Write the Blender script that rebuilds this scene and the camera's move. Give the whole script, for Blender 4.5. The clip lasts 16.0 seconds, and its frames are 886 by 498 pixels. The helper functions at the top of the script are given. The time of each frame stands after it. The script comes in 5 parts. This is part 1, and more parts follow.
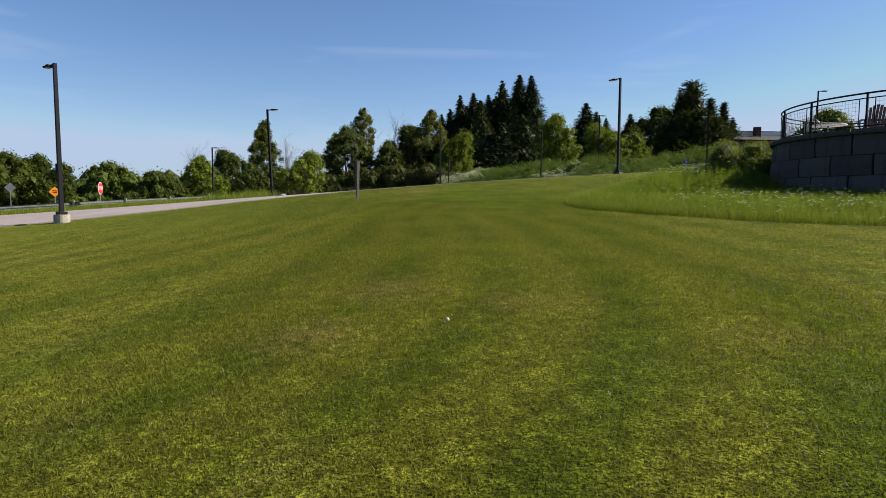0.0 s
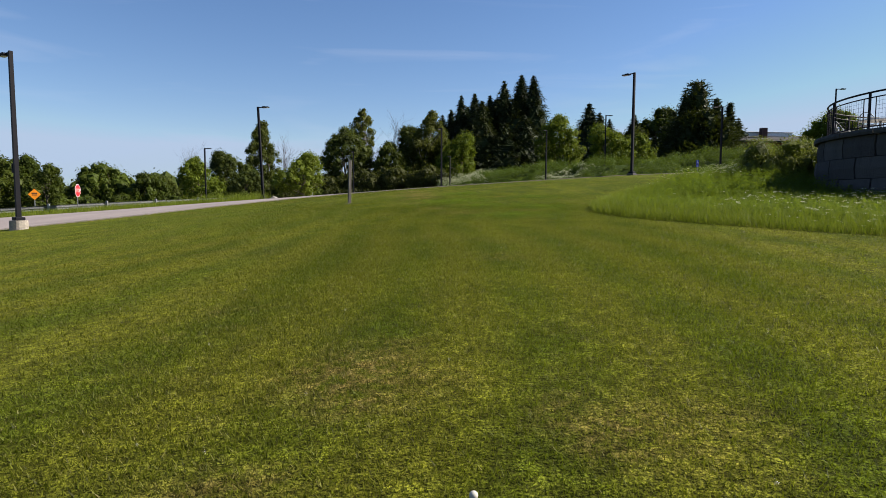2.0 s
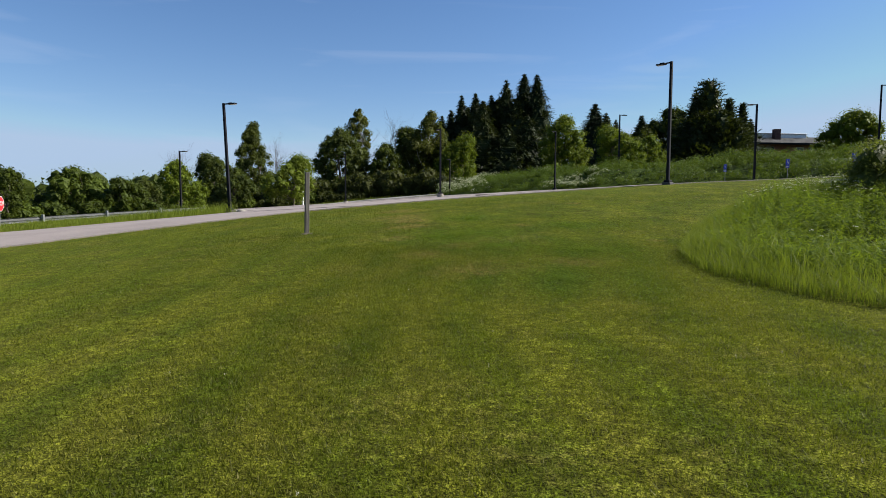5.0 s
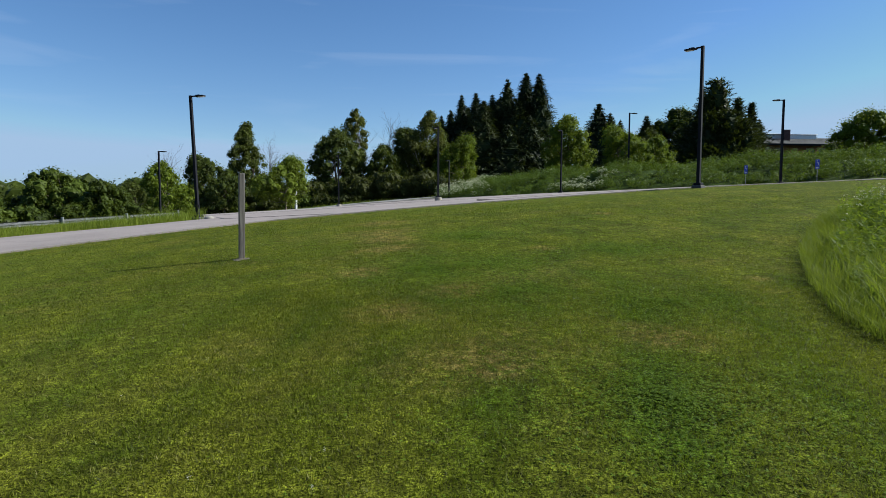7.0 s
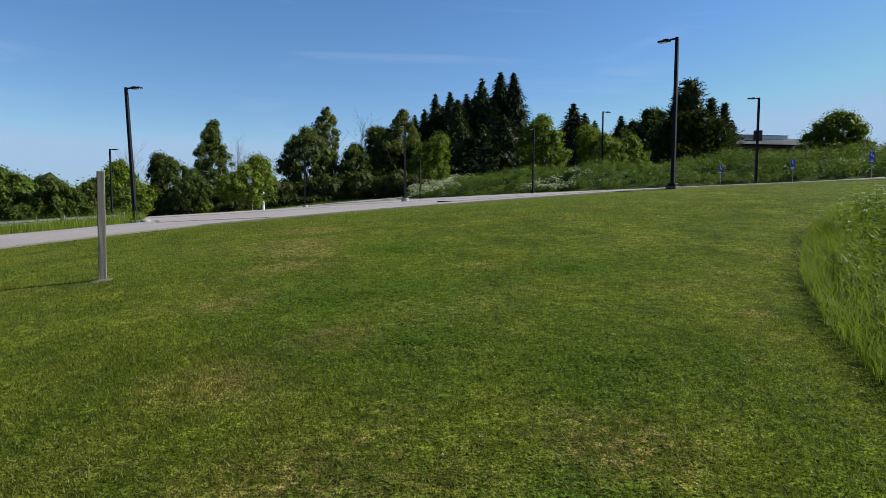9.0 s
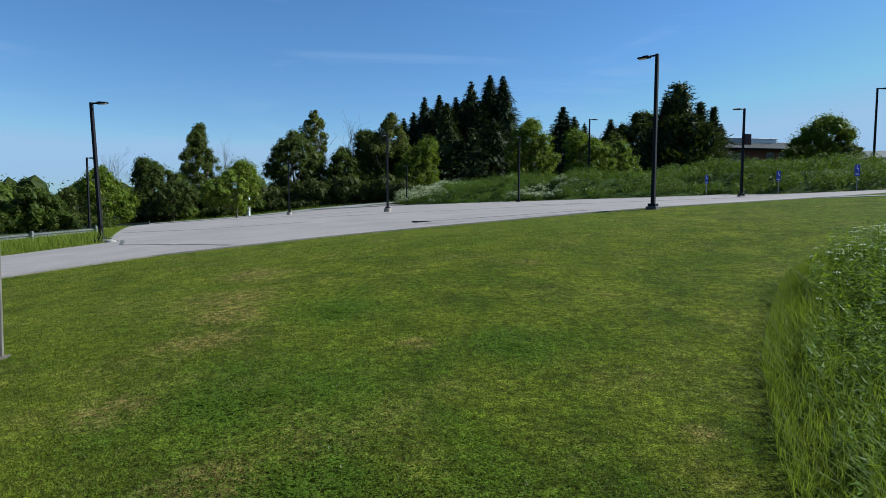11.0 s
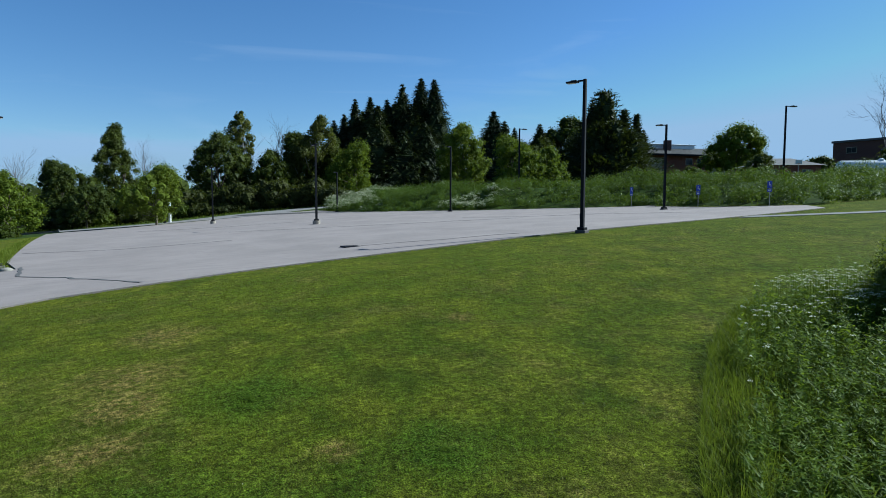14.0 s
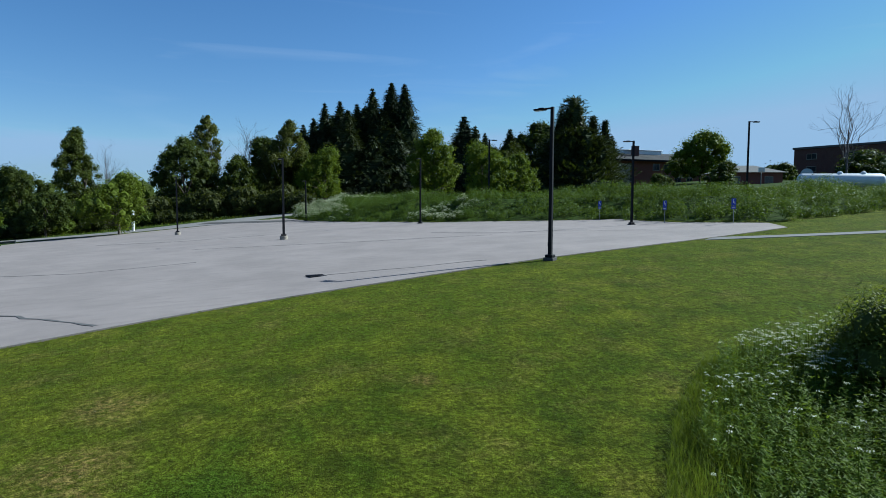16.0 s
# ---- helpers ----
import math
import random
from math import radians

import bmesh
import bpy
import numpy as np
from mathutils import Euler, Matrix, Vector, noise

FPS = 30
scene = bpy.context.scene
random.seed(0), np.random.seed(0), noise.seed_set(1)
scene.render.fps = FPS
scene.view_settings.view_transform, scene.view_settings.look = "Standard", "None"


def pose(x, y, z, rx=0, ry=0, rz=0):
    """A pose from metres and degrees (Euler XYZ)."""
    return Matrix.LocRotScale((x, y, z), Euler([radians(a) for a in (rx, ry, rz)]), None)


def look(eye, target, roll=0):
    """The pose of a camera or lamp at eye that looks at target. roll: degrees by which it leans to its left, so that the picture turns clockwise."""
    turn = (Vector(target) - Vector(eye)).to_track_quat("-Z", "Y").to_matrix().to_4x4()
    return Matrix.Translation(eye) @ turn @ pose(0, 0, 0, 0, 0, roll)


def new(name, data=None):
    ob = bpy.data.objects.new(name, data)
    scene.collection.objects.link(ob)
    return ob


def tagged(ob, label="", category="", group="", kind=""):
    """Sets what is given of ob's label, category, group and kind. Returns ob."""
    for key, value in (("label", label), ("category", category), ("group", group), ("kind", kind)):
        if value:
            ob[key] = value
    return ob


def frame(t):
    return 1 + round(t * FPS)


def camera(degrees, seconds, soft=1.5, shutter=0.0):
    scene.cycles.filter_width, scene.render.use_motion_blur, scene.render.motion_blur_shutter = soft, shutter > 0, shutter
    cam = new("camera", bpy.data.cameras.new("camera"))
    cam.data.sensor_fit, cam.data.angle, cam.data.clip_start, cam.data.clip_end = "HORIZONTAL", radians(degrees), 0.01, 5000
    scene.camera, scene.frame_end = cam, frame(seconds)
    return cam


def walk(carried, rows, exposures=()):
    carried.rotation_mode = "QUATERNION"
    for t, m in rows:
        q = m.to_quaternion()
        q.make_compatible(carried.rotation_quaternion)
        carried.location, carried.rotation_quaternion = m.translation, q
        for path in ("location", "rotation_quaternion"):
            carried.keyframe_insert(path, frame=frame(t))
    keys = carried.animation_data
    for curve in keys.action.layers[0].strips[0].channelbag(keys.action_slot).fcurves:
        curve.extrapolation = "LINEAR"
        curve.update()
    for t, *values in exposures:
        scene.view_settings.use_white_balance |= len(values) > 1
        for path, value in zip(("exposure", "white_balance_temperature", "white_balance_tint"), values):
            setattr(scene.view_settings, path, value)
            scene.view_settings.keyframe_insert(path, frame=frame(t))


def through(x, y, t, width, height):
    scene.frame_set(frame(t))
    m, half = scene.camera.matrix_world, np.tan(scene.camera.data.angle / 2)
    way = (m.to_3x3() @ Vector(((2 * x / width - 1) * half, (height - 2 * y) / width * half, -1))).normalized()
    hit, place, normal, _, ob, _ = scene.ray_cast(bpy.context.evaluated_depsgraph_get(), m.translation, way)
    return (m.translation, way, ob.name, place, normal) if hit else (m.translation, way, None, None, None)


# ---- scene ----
cam = camera(71.4, 16.0, 0.8)
PATH = [
    (0, (-0.421, -1.877, 0.991), (-0.495, 0.115, 0.828), 0.2),
    (0.5, (-0.453, -1.392, 0.988), (-0.529, 0.6, 0.826), 0.2),
    (1, (-0.492, -0.8, 0.992), (-0.568, 1.192, 0.831), 0.2),
    (1.5, (-0.527, -0.04, 1.015), (-0.603, 1.952, 0.857), 0.2),
    (2, (-0.59, 0.798, 1.067), (-0.666, 2.79, 0.91), 0.2),
    (2.5, (-0.609, 1.767, 1.476), (-0.685, 3.759, 1.319), 0.2),
    (3, (-0.641, 2.753, 1.648), (-0.718, 4.745, 1.493), 0.2),
    (3.5, (-0.683, 3.77, 1.651), (-0.76, 5.763, 1.497), 0.2),
    (4, (-0.749, 4.872, 1.666), (-0.825, 6.865, 1.512), 0.2),
    (6.5, (-0.792, 10.659, 1.881), (-0.867, 12.653, 1.734), 0.2),
    (7, (-0.758, 11.561, 1.923), (-0.834, 13.554, 1.777), 0.2),
    (7.5, (-0.682, 12.284, 1.95), (-0.758, 14.278, 1.804), 0.2),
    (8, (-0.509, 12.868, 1.984), (-0.572, 14.862, 1.838), 0.2),
    (8.5, (-0.264, 13.34, 1.987), (-0.295, 15.335, 1.841), 0.2),
    (9, (0.007, 13.712, 2.012), (0.004, 15.706, 1.866), 0.2),
    (11.5, (0.841, 14.703, 3.037), (0.879, 16.698, 2.891), 0.2),
    (12, (0.904, 14.907, 3.106), (1.022, 16.898, 2.961), 0.2),
    (12.5, (0.93, 15.054, 3.119), (1.123, 17.04, 2.974), 0.2),
    (13, (0.909, 15.131, 3.189), (1.135, 17.113, 3.043), 0.2),
    (13.5, (0.897, 15.167, 3.48), (1.128, 17.148, 3.334), 0.2),
    (14, (0.884, 15.193, 3.885), (1.122, 17.173, 3.737), 0.2),
    (14.5, (0.895, 15.25, 4.207), (1.151, 17.228, 4.061), 0.2),
    (15, (0.955, 15.318, 4.48), (1.237, 17.293, 4.332), 0.2),
    (15.5, (1.013, 15.41, 4.737), (1.322, 17.38, 4.591), 0.2),
    (16, (1.084, 15.515, 5.017), (1.413, 17.482, 4.87), 0.2),
]
walk(cam, [(t, look(eye, target, roll)) for t, eye, target, roll in PATH],
     [(0.0, 1.25, 6650, 12), (4.0, 1.25, 6650, 12), (6.5, 1.1, 5950, 4), (9.0, 1.1, 5950, 4), (12.0, 1.03, 5350, -3), (16.0, 0.95, 5350, -3)])

from mathutils import geometry


def smooth(a):
    a = np.clip(a, 0, 1)
    return a * a * (3 - 2 * a)


# ---- light ----
SUN_AZ, SUN_EL = (0.983, 0.18), 37.5
world = bpy.data.worlds.new("sky")
scene.world = world
world.use_nodes = True
wn, wl = world.node_tree.nodes, world.node_tree.links
wn.clear()
sky = wn.new("ShaderNodeTexSky")
sky.sky_type, sky.sun_disc = "NISHITA", False
sky.sun_elevation, sky.sun_rotation = radians(SUN_EL), math.atan2(SUN_AZ[0], SUN_AZ[1])
sky.air_density, sky.dust_density, sky.ozone_density = 1.0, 0.15, 3.5
wbg, wout = wn.new("ShaderNodeBackground"), wn.new("ShaderNodeOutputWorld")
wtc, wmap = wn.new("ShaderNodeTexCoord"), wn.new("ShaderNodeMapping")
wmap.inputs["Scale"].default_value = (1.3, 1.3, 11.0)
wmap.inputs["Rotation"].default_value = (0.0, radians(9), 0.0)
wno = wn.new("ShaderNodeTexNoise")
wno.inputs["Scale"].default_value, wno.inputs["Detail"].default_value = 1.6, 7.0
wno.inputs["Distortion"].default_value = 0.9
wra = wn.new("ShaderNodeMapRange")
wra.inputs["From Min"].default_value, wra.inputs["From Max"].default_value = 0.54, 0.85
wra.inputs["To Max"].default_value = 0.22
wmix = wn.new("ShaderNodeMix")
wmix.data_type = "RGBA"
wmix.inputs["B"].default_value = (6.5, 7.0, 7.6, 1)
wl.new(wtc.outputs["Generated"], wmap.inputs["Vector"])
wl.new(wmap.outputs["Vector"], wno.inputs["Vector"])
wl.new(wno.outputs["Fac"], wra.inputs["Value"])
wl.new(wra.outputs["Result"], wmix.inputs["Factor"])
wl.new(sky.outputs["Color"], wmix.inputs["A"])
wtint = wn.new("ShaderNodeMix")
wtint.data_type, wtint.blend_type = "RGBA", "MULTIPLY"
wtint.inputs["Factor"].default_value, wtint.inputs["B"].default_value = 1.0, (1.01, 0.98, 1.04, 1)
wl.new(wmix.outputs["Result"], wtint.inputs["A"])
whue = wn.new("ShaderNodeHueSaturation")
whue.inputs["Saturation"].default_value = 1.12
wl.new(wtint.outputs["Result"], whue.inputs["Color"])
wdark = wn.new("ShaderNodeMix")
wdark.data_type, wdark.blend_type = "RGBA", "DARKEN"
wdark.inputs["Factor"].default_value, wdark.inputs["B"].default_value = 1.0, (3.6, 4.7, 6.3, 1)
wl.new(whue.outputs["Color"], wdark.inputs["A"])
wl.new(wdark.outputs["Result"], wbg.inputs["Color"])
wbg.inputs["Strength"].default_value = 0.053
wl.new(wbg.outputs["Background"], wout.inputs["Surface"])
sun = new("sun", bpy.data.lights.new("sun", "SUN"))
sun.data.energy, sun.data.angle, sun.data.color = 5.0, radians(0.53), (1.0, 0.94, 0.84)
sun.matrix_world = look((SUN_AZ[0] * 60, SUN_AZ[1] * 60, 60 * math.tan(radians(SUN_EL))), (0, 0, 0))


# ---- the lie of the land ----
SPOTS = [(-.56,2.85,.02),(-.7,7.7,.43),(-1.47,17.7,.88),(.28,22.1,1.25),(-2.6,24.1,1.31),
 (3.64,20.5,1.0),(2.6,27,1.79),(6.45,24.4,1.45),(-4.65,22.07,.93),(-5.7,34.1,1.5),(.1,41,2.05),(9.7,40,2.7),
 (-3.2,64.4,2.17),(22.7,58.9,3.4),(-16.3,86.2,1.5),(8.75,74.7,3.05),(-16.7,22.4,-.06),(-14.9,42.9,1.05),
 (-13,6,-1.0),(-30,10,-1.4),(8,10.7,.5),(16,16,1.2),(-5,-10,-.9),(-29,115.8,.9),(27,50,3.7),(40,46,4.4),(45,20,3.2),(-60,80,-1.5),(0,140,4.2),(-45,38,-.5),(-23,28,.07),(-12,128,2.9),(-22,121,1.9)]
FOOT = [(200,60),(40,54.6),(29.5,51.5),(26.3,58),(24.0,66),(10,75.5),(1,88),(-3,95),(-6,112),(5,160),(-60,330),(-60,900),(900,900),(900,60)]
SPOT_ARRAY = np.array(SPOTS)


def spline_kernel(r2):
    return r2 * np.log(r2 + 1e-9) * 0.5


def spline_weights():
    n = len(SPOT_ARRAY)
    d = ((SPOT_ARRAY[:, None, :2] - SPOT_ARRAY[None, :, :2]) ** 2).sum(-1)
    a = np.zeros((n + 3, n + 3))
    a[:n, :n] = spline_kernel(d) + np.eye(n) * 25.0
    a[:n, n], a[:n, n + 1:] = 1, SPOT_ARRAY[:, :2]
    a[n:, :n] = a[:n, n:].T
    return np.linalg.solve(a, np.r_[SPOT_ARRAY[:, 2], 0, 0, 0])


WEIGHTS = spline_weights()


def inside(x, y, poly):
    c = np.zeros(np.shape(x), bool)
    for (a, b), (p, q) in zip(poly, poly[1:] + poly[:1]):
        if b != q:
            c ^= ((b > y) != (q > y)) & (x < (p - a) * (y - b) / (q - b) + a)
    return c


def edge_dist(x, y, poly):
    d = np.full(np.shape(x), 1e9)
    for (a, b), (p, q) in zip(poly, poly[1:] + poly[:1]):
        t = np.clip(((x - a) * (p - a) + (y - b) * (q - b)) / ((p - a) ** 2 + (q - b) ** 2), 0, 1)
        d = np.minimum(d, np.hypot(x - a - t * (p - a), y - b - t * (q - b)))
    return d


def height(x, y):
    """The ground: lawn, car park and road from spot heights, and the bank beyond its foot."""
    x, y = np.asarray(x, float), np.asarray(y, float)
    cx, cy = np.clip(x, -70, 90), np.clip(y, -30, 160)
    z = WEIGHTS[-3] + WEIGHTS[-2] * cx + WEIGHTS[-1] * cy
    for w, (a, b, _) in zip(WEIGHTS, SPOTS):
        z = z + w * spline_kernel((cx - a) ** 2 + (cy - b) ** 2)
    z = z - smooth(np.hypot(x - cx, y - cy) / 600) * 14
    s = np.where(inside(x, y, FOOT), edge_dist(x, y, FOOT), 0)
    top = 5.75 - 0.9 * smooth((y - 70) / 30) - 0.7 * smooth((s - 9) / 14) + 4.5 * smooth((y - 100) / 70) * smooth((x - 10) / 50)
    return z + smooth(s / 8) * np.maximum(top - z, 0)


def ground(x, y):
    return float(height(x, y))


# ---- materials ----
class Mat:
    """A small builder of node materials."""

    def __init__(self, name):
        self.m = bpy.data.materials.new(name)
        self.m.use_nodes = True
        self.t = self.m.node_tree
        self.t.nodes.clear()
        self.out = self.t.nodes.new("ShaderNodeOutputMaterial")
        self.pos = self.t.nodes.new("ShaderNodeNewGeometry").outputs["Position"]

    def node(self, kind, values=None, **props):
        n = self.t.nodes.new(kind)
        for k, v in props.items():
            setattr(n, k, v)
        for k, v in (values or {}).items():
            if isinstance(v, bpy.types.NodeSocket):
                self.t.links.new(v, n.inputs[k])
            else:
                n.inputs[k].default_value = v
        return n

    def noise(self, scale, detail=4.0, rough=0.55, vec=None, distort=0.0):
        return self.node("ShaderNodeTexNoise", {"Vector": vec or self.pos, "Scale": scale, "Detail": detail, "Roughness": rough,
                                                "Distortion": distort}).outputs["Fac"]

    def span(self, v, a, b, c=0.0, d=1.0):
        return self.node("ShaderNodeMapRange", {"Value": v, "From Min": a, "From Max": b, "To Min": c, "To Max": d}).outputs["Result"]

    def stretch(self, scale, turn=0.0):
        return self.node("ShaderNodeMapping", {"Vector": self.pos, "Scale": scale, "Rotation": (0, 0, turn)}).outputs["Vector"]

    def mix(self, f, a, b, blend="MIX"):
        a = (*a, 1) if isinstance(a, tuple) and len(a) == 3 else a
        b = (*b, 1) if isinstance(b, tuple) and len(b) == 3 else b
        return self.node("ShaderNodeMix", {"Factor": f, "A": a, "B": b}, data_type="RGBA", blend_type=blend, clamp_factor=False).outputs["Result"]

    def math(self, op, a, b=0.0):
        return self.node("ShaderNodeMath", {0: a, 1: b}, operation=op).outputs[0]

    def bump(self, h, strength=0.3, dist=0.02):
        return self.node("ShaderNodeBump", {"Height": h, "Strength": strength, "Distance": dist}).outputs["Normal"]

    def surface(self, color, rough=0.7, metal=0.0, normal=None, spec=0.5, sheen=0.0):
        v = {"Base Color": (*color, 1) if isinstance(color, tuple) and len(color) == 3 else color, "Roughness": rough, "Metallic": metal,
             "Specular IOR Level": spec}
        if sheen:
            v.update({"Sheen Weight": sheen, "Sheen Roughness": 0.5, "Sheen Tint": (0.62, 0.66, 0.10, 1)})
        if normal:
            v["Normal"] = normal
        self.t.links.new(self.node("ShaderNodeBsdfPrincipled", v).outputs["BSDF"], self.out.inputs["Surface"])
        return self.m

    def leaf(self, color, through=0.35, gloss=0.55):
        """A leaf: reflects, and lets some light through."""
        a = self.node("ShaderNodeBsdfPrincipled", {"Base Color": color, "Roughness": gloss, "Specular IOR Level": 0.10}).outputs["BSDF"]
        warm = self.mix(0.35, color, (0.22, 0.28, 0.01), "MIX")
        b = self.node("ShaderNodeBsdfTranslucent", {"Color": warm}).outputs["BSDF"]
        m = self.node("ShaderNodeMixShader", {0: through, 1: a, 2: b}).outputs[0]
        self.t.links.new(m, self.out.inputs["Surface"])
        return self.m


def leaf_material(name, dark, light, through=0.3, scale=0.5):
    m = Mat(name)
    isle = m.node("ShaderNodeNewGeometry").outputs["Random Per Island"]
    tree = m.node("ShaderNodeObjectInfo").outputs["Random"]
    v = m.math("ADD", m.math("MULTIPLY", isle, 0.6), m.math("MULTIPLY", m.noise(scale, 2), 0.5))
    c = m.mix(m.span(v, 0.2, 0.9), dark, light)
    c = m.mix(m.math("MULTIPLY", tree, 0.35), c, tuple(0.6 * a + 0.4 * b for a, b in zip(light, (0.12, 0.12, 0.02))))
    return m.leaf(c, through)


WORN = [(-1.46, 17.7, 0.6), (-0.85, 18.7, 0.5), (0.9, 16.7, 0.5), (-0.73, 16.1, 0.7), (-2.3, 23.4, 0.8), (-2.2, 20.1, 0.5), (-2.6, 24.5, 1.0),
        (-2.15, 22.2, 0.7), (2.65, 26.8, 0.35), (0.5, 21.8, 0.3), (2.92, 19.4, 0.25), (-2.9, 26.9, 0.9), (-1.1, 4.2, 0.7), (0.2, 3.4, 0.5),
        (1.5, 2.25, 0.5), (-1.55, 2.7, 0.6)]
CLOVER = [(-0.8, 20.3, 1.5), (1.7, 21.7, 0.8), (-0.2, 18.5, 1.1), (1.4, 18.0, 1.1), (0.5, 15.3, 1.2), (-0.7, 23.4, 0.9), (-1.4, 20.1, 0.8), (1.1, 1.4, 0.9), (1.9, 0.7, 0.8)]


def patches(m, spots, wobble, spread):
    """A mask that is 1 inside ragged round patches."""
    mask = 0.0
    for x, y, r in spots:
        d = m.node("ShaderNodeVectorMath", {0: m.pos, 1: (x, y, ground(x, y))}, operation="DISTANCE").outputs["Value"]
        near = m.span(m.math("ADD", d, m.math("MULTIPLY", wobble, 1.4 * r)), r, spread * r, 1.0, 0.0)
        mask = m.math("MAXIMUM", mask, near)
    return mask


def lawn_colour(m):
    """The mown lawn: greener and drier patches, clover, worn earth, and the stripes of the mower."""
    big, mid, fine, wobble = m.noise(0.16, 3), m.noise(0.9, 5, 0.6), m.noise(9.0, 5, 0.7), m.noise(2.2, 3)
    c = m.mix(m.span(mid, 0.38, 0.62), (0.020, 0.034, 0.002), (0.060, 0.070, 0.005))
    c = m.mix(m.span(big, 0.42, 0.62, 0.0, 0.6), c, (0.030, 0.048, 0.002))
    c = m.mix(m.math("MULTIPLY", patches(m, CLOVER, wobble, 2.1), 0.75), c, (0.019, 0.046, 0.003))
    dry = m.math("MULTIPLY", m.span(m.noise(0.6, 6, 0.75), 0.52, 0.72), m.span(fine, 0.35, 0.6))
    dry = m.math("MAXIMUM", m.math("MULTIPLY", dry, 0.7), m.math("MULTIPLY", patches(m, WORN, wobble, 1.8), m.span(fine, 0.38, 0.56)))
    c = m.mix(m.math("MULTIPLY", dry, 0.85), c, (0.112, 0.076, 0.028))
    warp = m.math("ADD", m.node("ShaderNodeSeparateXYZ", {0: m.stretch((1, 1, 1), radians(4))}).outputs["X"],
                  m.math("MULTIPLY", m.noise(0.06, 1), 10.0))
    band = m.math("SINE", m.math("MULTIPLY", warp, 5.0))
    early = m.span(m.node("ShaderNodeSeparateXYZ", {0: m.pos}).outputs["Y"], 10.0, 22.0, 0.6, 0.10)
    c = m.mix(m.math("MULTIPLY", m.span(band, -0.9, 0.9, 0.15, 1.0), early), c, (0.086, 0.082, 0.009))
    return c, fine


def make_lawn(blades):
    m = Mat("mown_grass_blades" if blades else "mown_lawn")
    c, fine = lawn_colour(m)
    if blades:
        isle = m.node("ShaderNodeNewGeometry").outputs["Random Per Island"]
        c = m.mix(m.span(isle, 0.0, 1.0, 0.35, 2.35), (0.000, 0.000, 0.000), c)
        c = m.mix(m.span(isle, 0.6, 1.0, 0.0, 0.3), c, (0.140, 0.152, 0.014))
        c = m.mix(m.span(isle, 0.94, 0.96, 0.0, 0.5), c, (0.190, 0.155, 0.085))
        return m.leaf(c, 0.42, 0.5)
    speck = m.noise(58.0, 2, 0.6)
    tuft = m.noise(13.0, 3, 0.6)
    # Shade in the gaps between blades and tufts, painted in as dark speckle and mottle.
    gap_shade = m.math("MULTIPLY", m.span(speck, 0.38, 0.62, 0.2, 1.6), m.span(tuft, 0.38, 0.62, 0.5, 1.5))
    gap_shade = m.math("MULTIPLY", gap_shade, m.span(m.noise(4.5, 4, 0.65), 0.36, 0.64, 0.6, 1.4))
    c = m.node("ShaderNodeVectorMath", {0: c, "Scale": gap_shade}, operation="SCALE").outputs["Vector"]
    h = m.math("ADD", m.math("ADD", fine, tuft), speck)
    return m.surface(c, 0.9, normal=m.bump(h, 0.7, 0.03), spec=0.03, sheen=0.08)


def make_asphalt(name, tone):
    m = Mat(name)
    grit, blot, stain = m.noise(60, 3, 0.7), m.noise(0.35, 5, 0.6), m.noise(1.7, 4, 0.65, m.stretch((0.35, 1.6, 1), radians(-24)))
    c = m.mix(m.span(blot, 0.35, 0.65), tuple(0.86 * a for a in tone), tuple(1.1 * a for a in tone))
    c = m.mix(m.span(stain, 0.5, 0.72, 0, 0.5), c, tuple(0.62 * a for a in tone))
    c = m.mix(m.span(grit, 0.35, 0.7, 0.0, 0.35), c, tuple(1.35 * a for a in tone))
    return m.surface(c, 0.9, normal=m.bump(grit, 0.5, 0.01), spec=0.2)


def plain(name, colour, rough=0.6, metal=0.0, vary=0.2, scale=6.0, bump=0.1, spec=0.4):
    m = Mat(name)
    a, b = m.noise(scale, 5, 0.6), m.noise(scale * 9, 3, 0.6)
    c = m.mix(m.span(a, 0.35, 0.7), tuple(x * (1 - vary) for x in colour), tuple(min(1, x * (1 + vary)) for x in colour))
    return m.surface(c, rough, metal, normal=m.bump(b, bump, 0.005), spec=spec)


def make_wood():
    m = Mat("weathered_grey_wood")
    g = m.noise(22, 6, 0.65, m.stretch((1, 1, 0.05)), 0.6)
    c = m.mix(m.span(g, 0.35, 0.7), (0.035, 0.028, 0.022), (0.165, 0.148, 0.125))
    c = m.mix(m.span(m.noise(4, 3), 0.58, 0.72, 0, 0.6), c, (0.09, 0.07, 0.05))
    return m.surface(c, 0.85, normal=m.bump(g, 0.6, 0.006))


def make_block():
    m = Mat("split_face_concrete")
    one = m.node("ShaderNodeObjectInfo").outputs["Random"]
    streak = m.noise(3.0, 4, 0.6, m.stretch((1.4, 1.4, 0.12)))
    c = m.mix(one, (0.032, 0.031, 0.031), (0.072, 0.069, 0.066))
    c = m.mix(m.span(streak, 0.5, 0.68, 0, 0.7), c, (0.02, 0.02, 0.02))
    c = m.mix(m.span(m.noise(14, 5), 0.4, 0.75, 0, 0.4), c, (0.07, 0.067, 0.064))
    h = m.math("ADD", m.noise(5, 5, 0.6), m.noise(30, 4))
    return m.surface(c, 0.92, normal=m.bump(h, 0.8, 0.05))


